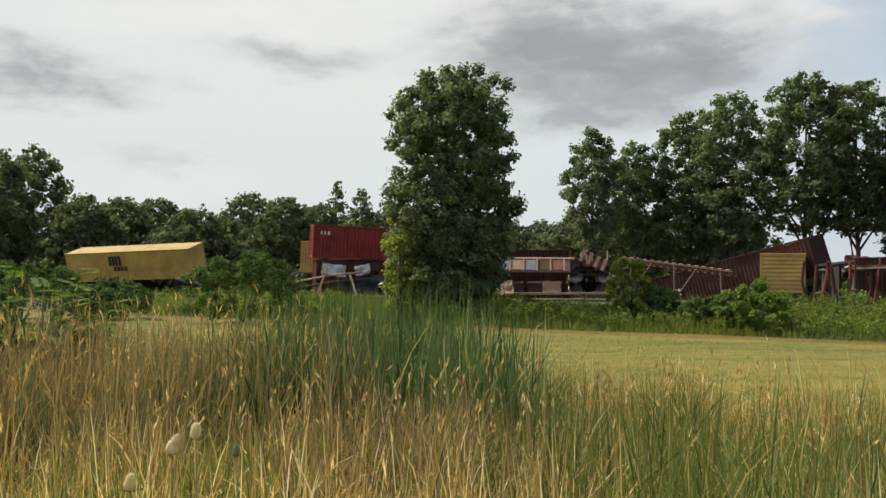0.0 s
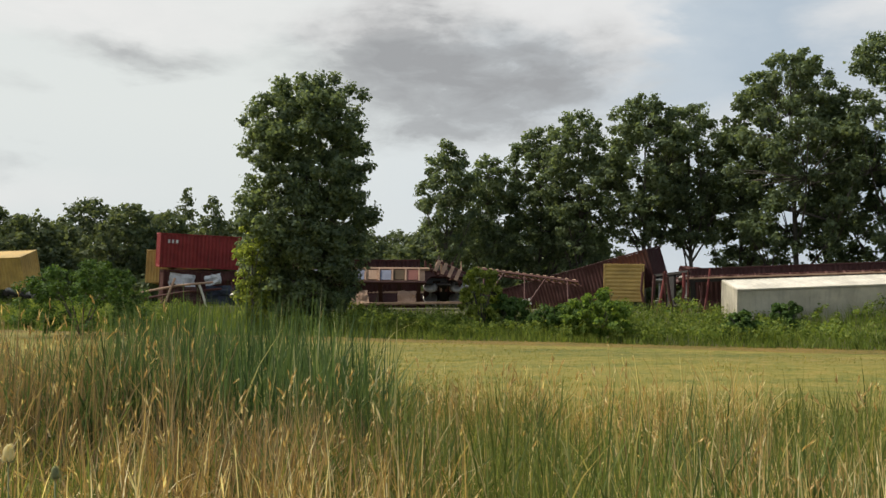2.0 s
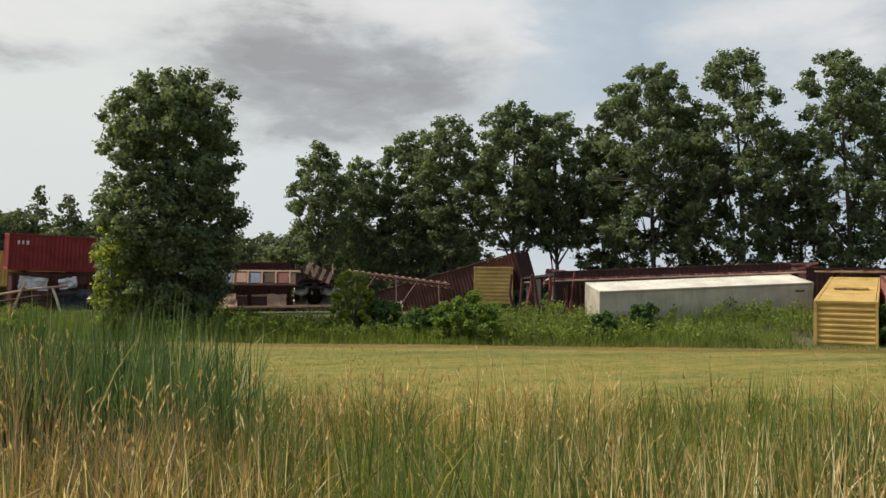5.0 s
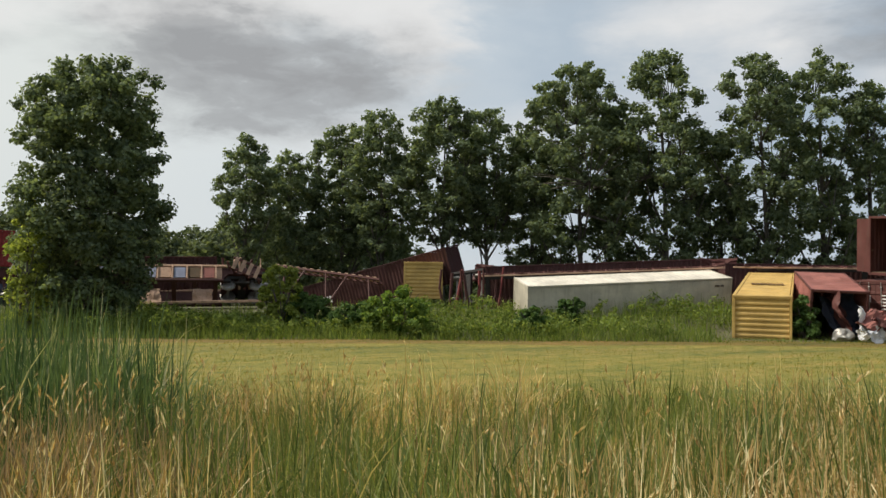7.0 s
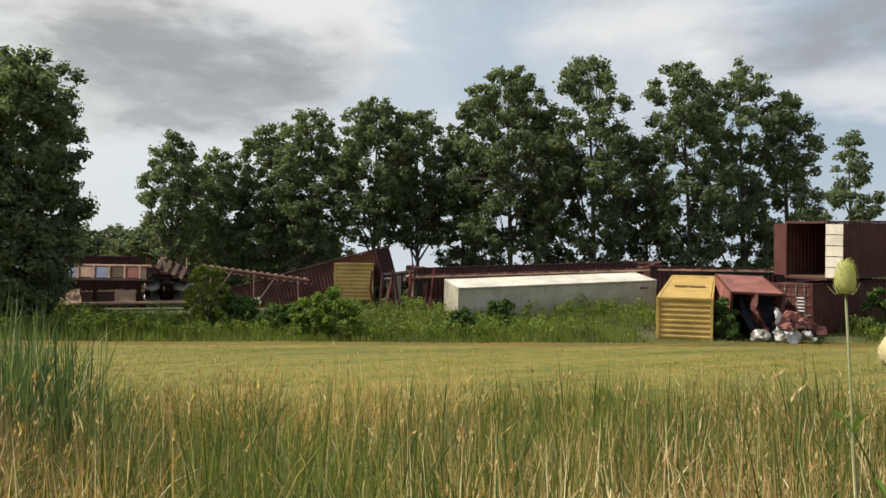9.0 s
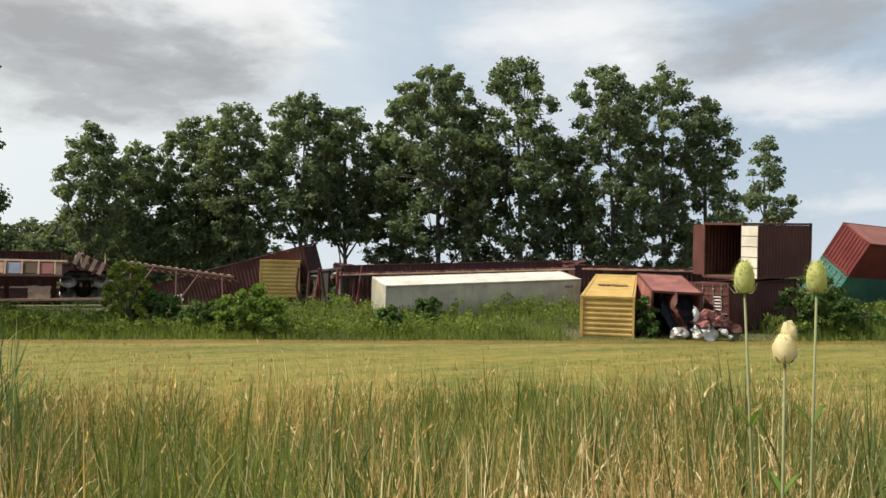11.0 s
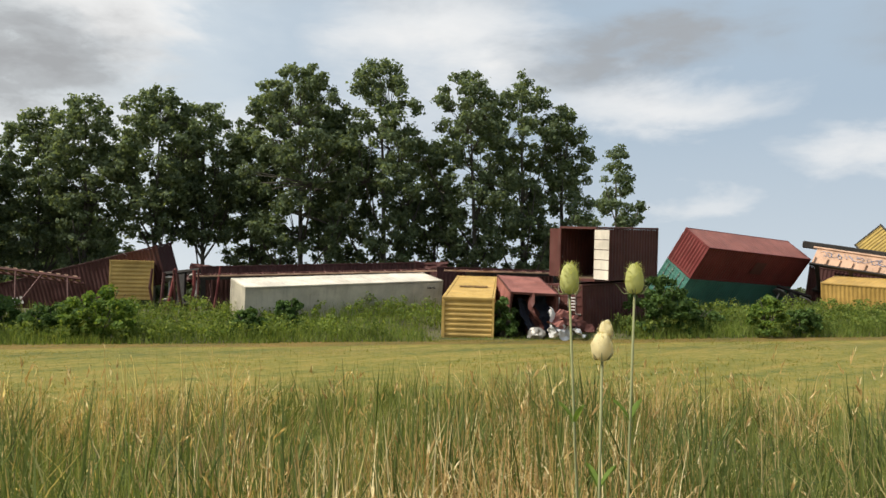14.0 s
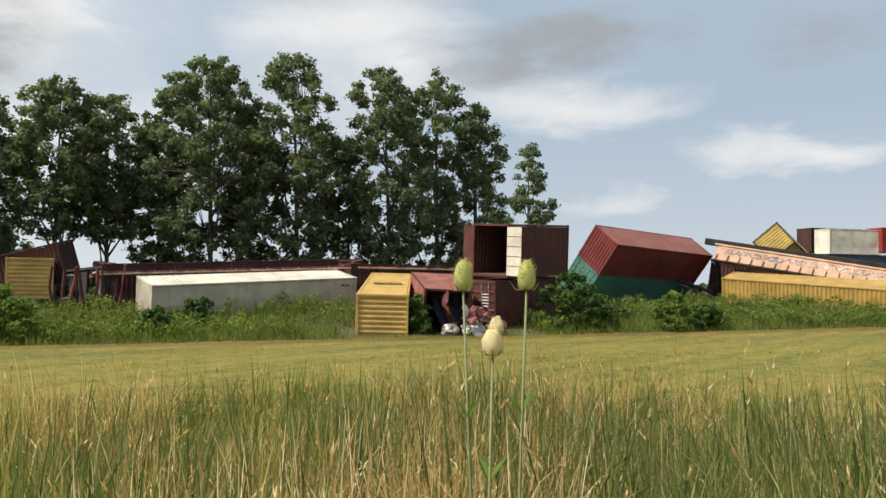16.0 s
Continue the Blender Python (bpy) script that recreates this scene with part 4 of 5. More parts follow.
def tree(name, label, x, y, top, width, seed, crown_from=0.3, leaf=0.26, clumps=90, per=420, size=0.85, mat=None, shape="vase", lean=0.0, group="poplars", z=None):
    """A tapered trunk, steep limbs that branch, and clumps of leaves on the branches."""
    rnd = random.Random(seed)
    base = gz(x, y) if z is None else z
    h = top - base
    t = thing(name, pose(x, y, base, 0, 0, 0), label, "tree", group)
    tr = h * 0.012
    k = 8
    wx, wy = rnd.uniform(-1, 1), rnd.uniform(-1, 1)
    pts = [Vector((lean * h * i / k + 0.02 * h * wx * math.sin(3 * i / k), 0.02 * h * wy * math.sin(4 * i / k), h * 0.92 * i / k - 0.1)) for i in range(k + 1)]

    def axis(zz):
        i = min(k - 1, max(0, int(zz / (h * 0.92) * k)))
        f = min(1, max(0, (zz - pts[i].z) / max(0.01, pts[i + 1].z - pts[i].z)))
        return pts[i].lerp(pts[i + 1], f)
    part("trunk", Geo().tube(pts, [tr * (1.3 if i == 0 else 1) * (1 - 0.86 * i / k) for i in range(k + 1)], 8), M_BARK, t, smooth=True)
    lo = h * crown_from
    prof = SHAPES[shape]
    # clumps fill the crown: more of them near its skin, gathered by height and turn so that gaps open between
    lumps = []
    sides = [rnd.uniform(0.82, 1.12) for _ in range(24)]
    tries = 0
    while len(lumps) < clumps and tries < clumps * 30:
        tries += 1
        u = rnd.random() ** 0.9
        az = rnd.uniform(0, 6.283)
        full = width * 0.5 * float(np.interp(u * 10, range(11), prof)) * sides[(int(u * 6) * 4 + int(az / 1.571)) % 24]
        rr = size * rnd.uniform(0.6, 1.15) * (0.8 + 0.2 * min(1, full / (0.35 * width)))
        zz = lo + rr * 0.6 + (h - lo - rr * 1.45) * u
        q = max(0.0, full - rr * 0.8) * math.sqrt(rnd.uniform(0.08, 1.0))
        o = axis(zz)
        c = Vector((o.x + math.cos(az) * q, o.y + math.sin(az) * q, zz))
        if all((c - Vector(e[:3])).length > 0.56 * (rr + e[3]) for e in lumps):
            lumps.append((c.x, c.y, c.z, rr))
    lumps.sort(key=lambda e: e[2])
    leads = lumps[::max(1, len(lumps) // 13)]
    limbs = []
    for c in leads:
        e = Vector(c[:3])
        run = (e - axis(e.z)).length
        s0 = max(0.12 * h, e.z - run * 1.5 - 0.1 * h)
        p0 = axis(s0)
        mid = p0.lerp(e, 0.5) + Vector((0, 0, -0.06 * h + 0.3 * run * 0.2)) + (e - p0).cross(Vector((0, 0, 1))).normalized() * rnd.uniform(-0.25, 0.25)
        limbs.append((p0, mid, e, tr * (1 - 0.8 * s0 / h) * 0.6))
    arms = [Geo().tube([p0, m1, e], [r0, r0 * 0.62, r0 * 0.2], 6) for p0, m1, e, r0 in limbs]
    for c in lumps:
        e = Vector(c[:3])
        j = min(range(len(limbs)), key=lambda i: (limbs[i][1].lerp(limbs[i][2], 0.4) - e).length + (3 if limbs[i][1].z > e.z else 0))
        p = limbs[j][1].lerp(limbs[j][2], 0.35)
        if (p - e).length > 0.3:
            arms[j].tube([p, p.lerp(e, 0.55) + Vector((0, 0, 0.12)), e], [limbs[j][3] * 0.4, limbs[j][3] * 0.25, 0.012], 5)
    for g in arms:
        part("limb", g, M_BARK, t, smooth=True)
    part("crown", crown_leaves(lumps, per, leaf, mat or M_LEAF, seed), None, t)
    return t


def polar(az, d):
    return -math.sin(radians(az)) * d, math.cos(radians(az)) * d


def by_sky(az, el, d):
    """Place and top height of a tree seen at that azimuth, elevation and distance."""
    x, y = polar(az, d)
    return x, y, 2.45 + d * math.tan(radians(el))


def beyond(az, n=66):
    x, y = polar(az, 1.0)
    return n / (NX * x + NY * y)


# lone tree before the wreck, a paler sapling grown into its foot
X, Y, T = by_sky(-0.7, 14.8, 50)
tree("poplar_tree", "tall lone poplar with a dense columnar crown", X, Y, T, 9.0, 3, 0.02, 0.2, 350, 430, 0.82, shape="column", group="lone tree", lean=0.01)
X, Y, T = by_sky(2.9, 6.2, 48.5)
tree("poplar_sapling", "yellow-green sapling grown into a poplar's foot", X, Y, T, 2.7, 4, 0.05, 0.17, 36, 430, 0.6, mat=M_LEAF_PALE, shape="round", group="lone tree")

# row of poplars behind the railway: azimuth, elevation of the top, width, foot of the crown, distance from the eye's line, clumps
ROW = [(-10.0, 10.5, 6.2, 0.26, 62, 60), (-13.4, 9.6, 7.5, 0.06, 68, 105), (-16.4, 11.3, 8.6, 0.12, 70, 110), (-19.4, 12.4, 8.8, 0.16, 68, 100), (-23.6, 13.2, 8.6, 0.30, 66, 100),
       (-26.9, 12.6, 8.0, 0.30, 68, 90), (-29.6, 11.2, 7.5, 0.08, 70, 90), (-33.2, 15.2, 11.4, 0.08, 66, 165), (-35.6, 12.2, 6.4, 0.05, 70, 75), (-38.8, 15.9, 9.8, 0.13, 66, 130), (-42.2, 10.4, 6.4, 0.05, 69, 65),
       (-45.2, 15.1, 9.2, 0.09, 66, 120), (-48.4, 14.9, 9.0, 0.08, 68, 110), (-51.2, 13.0, 6.8, 0.06, 68, 75)]
for i, (az, el, w, cf, n, k) in enumerate(ROW):
    X, Y, T = by_sky(az, el, beyond(az, n))
    tree("poplar_tree", "tall cottonwood poplar in a row behind the railway", X, Y, T, w, 20 + i, cf, 0.24, int(k * 1.5), 265, 0.84, lean=(-1) ** i * 0.015, group="poplar row")
X, Y, T = by_sky(-54.8, 9.9, 95)
tree("poplar_tree", "smaller poplar standing apart behind the railway", X, Y, T, 7.4, 51, 0.12, 0.3, 60, 190, 1.0, group="poplar row", shape="round")
X, Y, T = by_sky(-52.2, 5.6, 90)
tree("poplar_tree", "low poplar behind the railway", X, Y, T, 7.0, 52, 0.1, 0.3, 40, 190, 1.0, group="poplar row", shape="round")

# far wood to the left
WOOD = [(31, 8.6, 12), (28.5, 8.3, 11), (26.3, 8.5, 11), (23.6, 5.7, 10), (21.2, 5.6, 11), (19.0, 5.5, 12), (16.8, 5.0, 11), (15.0, 4.6, 10), (13.2, 6.1, 11), (10.7, 5.9, 11), (8.8, 5.6, 10),
        (7.4, 7.0, 5), (5.6, 6.6, 5.5), (3.5, 5.6, 10), (1.0, 5.0, 11), (-2.0, 4.6, 11), (-4.5, 4.2, 11), (-6.8, 4.3, 11), (-9.0, 4.6, 11), (-12.0, 5.0, 12), (-15.5, 5.2, 12), (-19, 5.4, 12)]
for i, (az, el, w) in enumerate(WOOD):
    X, Y, T = by_sky(az, el, 104 + 9 * (i % 3))
    tree("woodland_tree", "dark broadleaf tree in the far wood", X, Y, T, w * 1.2, 80 + i, 0.02, 0.45, int(15 * w), 52, 1.45, mat=M_LEAF_FAR, group="far wood", shape="round")


def bush(label, x, y, w, h, seed, mat=None, leaf=0.17, clumps=40, per=80, group="bushes", z=None, name="bush"):
    """Several stems from one root, hidden in leaf clumps."""
    rnd = random.Random(seed)
    t = thing(name, pose(x, y, gz(x, y) if z is None else z), label, "bush", group)
    centres, radii = [], []
    for i in range(6):
        az = i * 1.05 + rnd.uniform(-0.3, 0.3)
        e = Vector((math.cos(az) * w * 0.33, math.sin(az) * w * 0.33, h * rnd.uniform(0.6, 0.92)))
        g = Geo()
        g.tube([(0, 0, -0.05), e * 0.5 + Vector((0, 0, 0.1 * h)), e], [0.05, 0.03, 0.01], 5)
        part("stem", g, M_BARK, t)
    for i in range(clumps):
        az, u = rnd.uniform(0, 6.283), math.sqrt(rnd.random())
        zz = h * (1 - 0.8 * rnd.random() ** 1.8) * (1 - 0.4 * u * u)
        centres.append((math.cos(az) * u * w * 0.5, math.sin(az) * u * w * 0.5, zz - 0.15))
        radii.append(rnd.uniform(0.22, 0.42) * (0.4 + 0.16 * w))
    part("foliage", leaf_cloud("foliage", centres, radii, per, leaf, mat or M_LEAF_BUSH, seed), None, t)
    return t


BUSHES = [("dense green bush beside the wreck", 13.6, 50, 6.6, 4.4, M_LEAF_SHADE), ("dark bush at the wood's edge", 27.0, 52, 7.0, 3.6, M_LEAF_SHADE), ("dark bush at the wood's edge", 22.0, 56, 6.0, 2.6, M_LEAF_SHADE),
          ("light green bush before the wreck", -12.7, 46, 2.7, 3.6, M_LEAF_PALE), ("low dark bush before the wreck", -14.6, 46, 2.4, 2.0, M_LEAF_SHADE),
          ("round green bush at the field's edge", -20.6, 41, 3.4, 2.6, M_LEAF_BUSH), ("low bush at the field's edge", -17.9, 43, 3.0, 1.7, M_LEAF_SHADE),
          ("small bush before the white container", -29.9, 41, 1.9, 1.5, M_LEAF_SHADE), ("small bush against the white container", -32.6, 43, 1.6, 1.8, M_LEAF_SHADE),
          ("vines between the containers", -47.3, 41.5, 1.5, 2.1, M_LEAF_SHADE), ("dark bush beside the stacked containers", -57.6, 44.5, 3.4, 3.1, M_LEAF_SHADE), ("dark bush before a tipped container", -59.8, 46.5, 3.0, 1.6, M_LEAF_SHADE),
          ("small pointed bush on the bank", -64.4, 45, 1.7, 2.3, M_LEAF_BUSH), ("low bush on the bank", -66.4, 47, 1.8, 1.6, M_LEAF_SHADE)]
for i, (label, az, d, w, h, mt) in enumerate(BUSHES):
    X, Y = polar(az, d)
    bush(label, X, Y, w, h, 200 + i, mt, 0.17, int(22 + 12 * w), 90)

# undergrowth behind the railway
for i in range(30):
    az = 36 - i * 3.15
    d = beyond(az, 73 + 3 * (i % 3))
    X, Y = polar(az, d)
    bush("dark undergrowth at the foot of the trees", X, Y, 9.5, (2.8 if az < -15 else 3.2) + 1.3 * ((i * 7) % 5) / 4, 300 + i, M_LEAF_FAR, 0.45, 60, 50, group="undergrowth")


def sumac(label, x, y, z, seed):
    """Arching stems with long feathered leaves."""
    rnd = random.Random(seed)
    t = thing("sumac", pose(x, y, z), label, "shrub", "roadside shrubs")
    lv = []
    for i in range(7):
        az = rnd.uniform(0, 6.28)
        tip = Vector((math.cos(az) * rnd.uniform(0.2, 0.75), math.sin(az) * rnd.uniform(0.2, 0.7), rnd.uniform(1.8, 2.75)))
        g = Geo()
        g.tube([(0, 0, -0.05), tip * 0.5 + Vector((0, 0, 0.15)), tip], [0.016, 0.011, 0.005], 6)
        part("stem", g, M_BARK, t)
        for k in range(12):
            s = 0.4 + 0.6 * k / 11
            o = Vector((0, 0, 0)).lerp(tip, s)
            a2 = rnd.uniform(0, 6.28)
            d = Vector((math.cos(a2), math.sin(a2), rnd.uniform(-0.1, 0.5))).normalized()
            side = d.cross(Vector((0, 0, 1))).normalized()
            L = rnd.uniform(0.3, 0.5)
            for j in range(9):
                q = o + d * L * (j + 1) / 9 - Vector((0, 0, 0.18 * L * (j / 9) ** 2))
                for sd in (-1, 1):
                    e = (side * sd + d * 0.45 + Vector((0, 0, -0.25))).normalized()
                    wv = d * 0.028
                    l2 = 0.13 * (1 - 0.35 * abs(j / 8 - 0.4))
                    lv.append((q, q + e * l2 * 0.45 + wv, q + e * l2, q + e * l2 * 0.45 - wv))
    v = np.array([[tuple(p) for p in f] for f in lv]).reshape(-1, 3)
    part("foliage", mesh_np("foliage", v, np.full(len(lv), 4), np.arange(4 * len(lv)), M_LEAF_BUSH), None, t)


for i, (X, Y, w, h) in enumerate([(-5.9, 10.9, 1.2, 2.6), (-4.9, 11.6, 0.9, 2.3)]):
    bush("leafy green roadside shrub in the reeds", X, Y, w, h, 420 + i, M_LEAF_BUSH, 0.12, 24, 55, group="roadside shrubs")
for i, (X, Y) in enumerate([(-5.2, 10.8), (-5.9, 10.5), (-4.8, 11.4)]):
    sumac("sumac shrub with long feathered leaves", X, Y, gz(X, Y), 400 + i)

for i in range(9):
    az = -56 - i * 3.2
    X, Y = polar(az, beyond(az, 72 + 4 * (i % 2)))
    bush("low scrub on the far side of the railway", X, Y, 9.0, 2.0 + 0.5 * (i % 3), 350 + i, M_LEAF_FAR, 0.42, 55, 50, group="undergrowth")


# ---- grasses ----
def blades(name, label, x, y, h, w, mat, seed, lean=0.25, seg=3, droop=0.25, wind=0.0, z0=None, category="grass", bow=None):
    """Bent, tapering blades, each an island of its own."""
    r = np.random.default_rng(seed)
    n = len(x)
    z = ground_z(x, y) - 0.03 if z0 is None else z0
    az = r.uniform(0, 2 * np.pi, n) if bow is None else bow
    ln = np.abs(r.normal(0, lean, n)) * np.where(r.uniform(size=n) < 0.3, 2.2, 0.9) + 0.03
    ln = np.minimum(ln, 0.9 + 0.2 * r.uniform(size=n))
    dx, dy = np.cos(az) * ln + wind, np.sin(az) * ln
    fa = r.uniform(0, 2 * np.pi, n)
    wx, wy = np.cos(fa) * w * 0.5, np.sin(fa) * w * 0.5
    rows = []
    for i in range(seg + 1):
        s = i / seg
        bend = s + droop * s * s * 2
        px, py = x + dx * h * bend * 0.6, y + dy * h * bend * 0.6
        pz = z + h * (s - np.minimum(0.75, droop * ln * 1.5) * s ** 3)
        if i < seg:
            k = 1 - 0.55 * s
            rows += [np.stack([px - wx * k, py - wy * k, pz], 1), np.stack([px + wx * k, py + wy * k, pz], 1)]
        else:
            rows.append(np.stack([px, py, pz], 1))
    v = np.stack(rows, 1)
    m = v.shape[1]
    quad = np.array([[2 * i, 2 * i + 1, 2 * i + 3, 2 * i + 2] for i in range(seg - 1)]).ravel()
    tri = np.array([2 * seg - 2, 2 * seg - 1, 2 * seg])
    per = np.concatenate([quad, tri])
    loops = (np.arange(n)[:, None] * m + per[None]).ravel()
    counts = np.tile(np.array([4] * (seg - 1) + [3]), n)
    me = mesh_np(name, v.reshape(-1, 3), counts, loops, mat)
    return tagged(new(name, me), label, category, kind="stuff"), v[:, -1], np.stack([dx, dy], 1)


def scatter(n, seed, az0, az1, d0, d1, power=1.0):
    """Points in a fan round the viewer, denser near by."""
    r = np.random.default_rng(seed)
    a = np.radians(r.uniform(min(az0, az1), max(az0, az1), n))
    d = d0 + (d1 - d0) * r.uniform(0, 1, n) ** power
    return -np.sin(a) * d, np.cos(a) * d, r


def nval(x, y, s, seed=0):
    """Soft patchiness from a few waves."""
    r = np.random.default_rng(1000 + seed)
    t = 0
    for _ in range(6):
        k = r.normal(size=2) * s
        t = t + np.sin(k[0] * x + k[1] * y + r.uniform(0, 6.28))
    return t / 3.0


def tufts(n, per, seed, az0, az1, d0, d1, power, spread, want=None):
    """Points gathered in tufts with gaps between them, each tuft bowing its own way; want picks the patches it grows in."""
    cx, cy, r = scatter(n, seed, az0, az1, d0, d1, power)
    if want is not None:
        k = want(cx, cy) + r.normal(0, 0.22, n) > 0
        cx, cy = cx[k], cy[k]
        n = len(cx)
    sp = spread * np.repeat(r.uniform(0.5, 1.5, n), per)
    x = np.repeat(cx, per) + r.normal(0, 1, n * per) * sp
    y = np.repeat(cy, per) + r.normal(0, 1, n * per) * sp
    tall = np.repeat(r.uniform(0.6, 1.25, n), per)
    bow = np.repeat(r.uniform(0, 6.283, n), per) + r.normal(0, 0.9, n * per)
    keep = (np.hypot(x, y) > d0 * 0.93)
    return x[keep], y[keep], tall[keep], bow[keep], r


def green_patch(x, y):
    a, d = np.degrees(np.arctan2(-x, y)), np.hypot(x, y)
    return nval(a, d, 0.30, 31) + 0.5 * nval(a, d, 0.8, 32) - 0.04 + 0.22 * np.exp(-((a + 24) / 16) ** 2)


def top_at(x, y, r, lo, hi):
    """Height of a blade whose tip stands that far below the eye's level, in degrees."""
    return 2.45 - np.hypot(x, y) * np.tan(np.radians(r.uniform(lo, hi, len(x)))) - ground_z(x, y)


# matted undergrowth of the bank and ditch
x, y, tall, bow, r = tufts(4300, 12, 1, 40, -86, 3.7, 17, 1.25, 0.13)
h = tall * (0.80 + 0.15 * nval(x, y, 0.8, 1) + r.uniform(-0.25, 0.25, len(x)))
blades("green_grass", "rank green roadside grass", x, y, np.clip(h, 0.3, 1.3), r.uniform(0.010, 0.022, len(x)), M_GREEN, 11, 0.42, 3, 0.5, bow=bow)
# dry stems with seed heads
x, y, tall, bow, r = tufts(4600, 7, 2, 40, -86, 3.9, 16.5, 1.2, 0.13, lambda x, y: 0.3 - green_patch(x, y))
h = tall * (1.12 + 0.15 * nval(x, y, 0.8, 3) + r.uniform(-0.25, 0.25, len(x)))
ob, tip, bend = blades("dry_grass", "dry straw-coloured grass stems", x, y, np.clip(h, 0.5, 1.7), r.uniform(0.007, 0.016, len(x)), M_DRY, 12, 0.42, 4, 0.6, bow=bow)


def plumes(name, label, tip, bend, mat, seed, length=0.2, width=0.011):
    """Slender feathery seed heads that nod over at each stem's tip."""
    r = np.random.default_rng(seed)
    n = len(tip)
    vs = []
    axis = np.concatenate([bend * 1.5, np.full((n, 1), 0.75)], 1) + r.normal(0, 0.12, (n, 3))
    axis /= np.linalg.norm(axis, axis=1, keepdims=True)
    L0 = (length * r.uniform(0.6, 1.2, n))[:, None]
    for k in range(7):
        d = axis + r.normal(0, 0.16, (n, 3))
        d /= np.linalg.norm(d, axis=1, keepdims=True)
        q = np.cross(d, r.normal(size=(n, 3)))
        q /= np.linalg.norm(q, axis=1, keepdims=True)
        L = L0 * 0.42
        f = k / 6
        o = tip + axis * L0 * (f * 0.75 - 0.5) - np.array([0, 0, 1.0]) * L0 * 0.22 * f * f
        w = width * (1.15 - 0.6 * f) * r.uniform(0.7, 1.2, n)[:, None] * 0.5
        vs += [o, o + d * L * 0.45 + q * w, o + d * L, o + d * L * 0.45 - q * w]
    v = np.stack(vs, 1).reshape(-1, 3)
    me = mesh_np(name, v, np.full(7 * n, 4), np.arange(28 * n), mat)
    tagged(new(name, me), label, "grass", kind="stuff")


pick = np.random.default_rng(5).uniform(size=len(tip)) < 0.10
plumes("seed_heads", "pale seed heads of the dry grass", tip[pick], bend[pick], M_STRAW, 6, 0.17, 0.014)

# near fringe of the bank, tips at many heights below the eye
x, y, tall, bow, r = tufts(3800, 10, 21, 40, -86, 2.7, 9.5, 0.9, 0.11, lambda x, y: green_patch(x, y) + 0.35)
h = top_at(x, y, r, 4.6, 12.5) * (0.5 + 0.45 * tall)
keep = h > 0.25
x, y, bow, h = x[keep], y[keep], bow[keep], np.clip(h[keep], 0.3, 1.6)
blades("green_grass", "long green grass blades at the roadside", x, y, h, r.uniform(0.009, 0.022, len(x)), M_GREEN, 22, 0.5, 5, 0.7, bow=bow)
x, y, tall, bow, r = tufts(3000, 8, 23, 40, -86, 2.9, 10.0, 0.9, 0.12, lambda x, y: 0.2 - green_patch(x, y))
h = top_at(x, y, r, 3.8, 11.5) * (0.5 + 0.45 * tall)
keep = h > 0.3
x, y, bow, h = x[keep], y[keep], bow[keep], np.clip(h[keep], 0.3, 1.9)
ob, tip2, bend2 = blades("dry_grass", "long bleached grass stems at the roadside", x, y, h, r.uniform(0.008, 0.018, len(x)), M_STRAW, 24, 0.55, 5, 0.8, bow=bow)
pick = np.random.default_rng(7).uniform(size=len(tip2)) < 0.12
plumes("seed_heads", "bleached seed heads at the roadside", tip2[pick], bend2[pick], M_STRAW, 8, 0.15, 0.013)

# fallen and broken straws
x, y, tall, bow, r = tufts(1500, 4, 25, 40, -86, 3.2, 9.0, 0.9, 0.2, lambda x, y: 0.3 - green_patch(x, y))
h = top_at(x, y, r, 7, 14)
keep = h > 0.3
x, y, bow, h = x[keep], y[keep], bow[keep], np.clip(h[keep], 0.3, 1.7) * 1.15
blades("broken_straws", "broken bleached straws bent across the grass", x, y, h, r.uniform(0.009, 0.019, len(x)), M_STRAW, 26, 0.95, 5, 0.8, bow=bow)

# cattails in the ditch
x, y, tall, bow, r = tufts(1300, 9, 3, 20, -16, 9, 15, 1.0, 0.12)
az = np.degrees(np.arctan2(-x, y))
fade = np.clip(1 - np.maximum(0, -az) / 10, 0, 1) * np.clip(1 - np.maximum(0, az - 9) / 8, 0, 1)
keep = (fade + 0.3 * nval(x, y, 0.8, 12)) > r.uniform(0, 1, len(x))
x, y, tall, fade, bow = x[keep], y[keep], tall[keep], fade[keep], bow[keep]
h = tall * (1.95 + 0.4 * fade + 0.15 * nval(x, y, 0.5, 4) + r.uniform(-0.35, 0.3, len(x)))
blades("cattail_leaves", "dense green cattail leaves in the ditch", x, y, h, r.uniform(0.018, 0.038, len(x)), M_CATTAIL_DITCH, 13, 0.17, 4, 0.4, category="cattails", bow=bow)
x, y, tall, bow, r = tufts(1500, 8, 31, 42, 6, 8.5, 15, 1.0, 0.15)
h = (0.5 + 0.5 * tall) * (2.3 + 0.15 * nval(x, y, 0.5, 8) + r.uniform(-0.5, 0.2, len(x)))
ob, tip3, bend3 = blades("dry_reeds", "dead brown reeds in the ditch", x, y, h, r.uniform(0.010, 0.022, len(x)), M_REED, 17, 0.2, 4, 0.4, category="cattails", bow=bow)
pick = np.random.default_rng(9).uniform(size=len(tip3)) < 0.15
plumes("seed_heads", "tan seed heads of the reeds", tip3[pick], bend3[pick], M_DRY, 10, 0.17, 0.014)
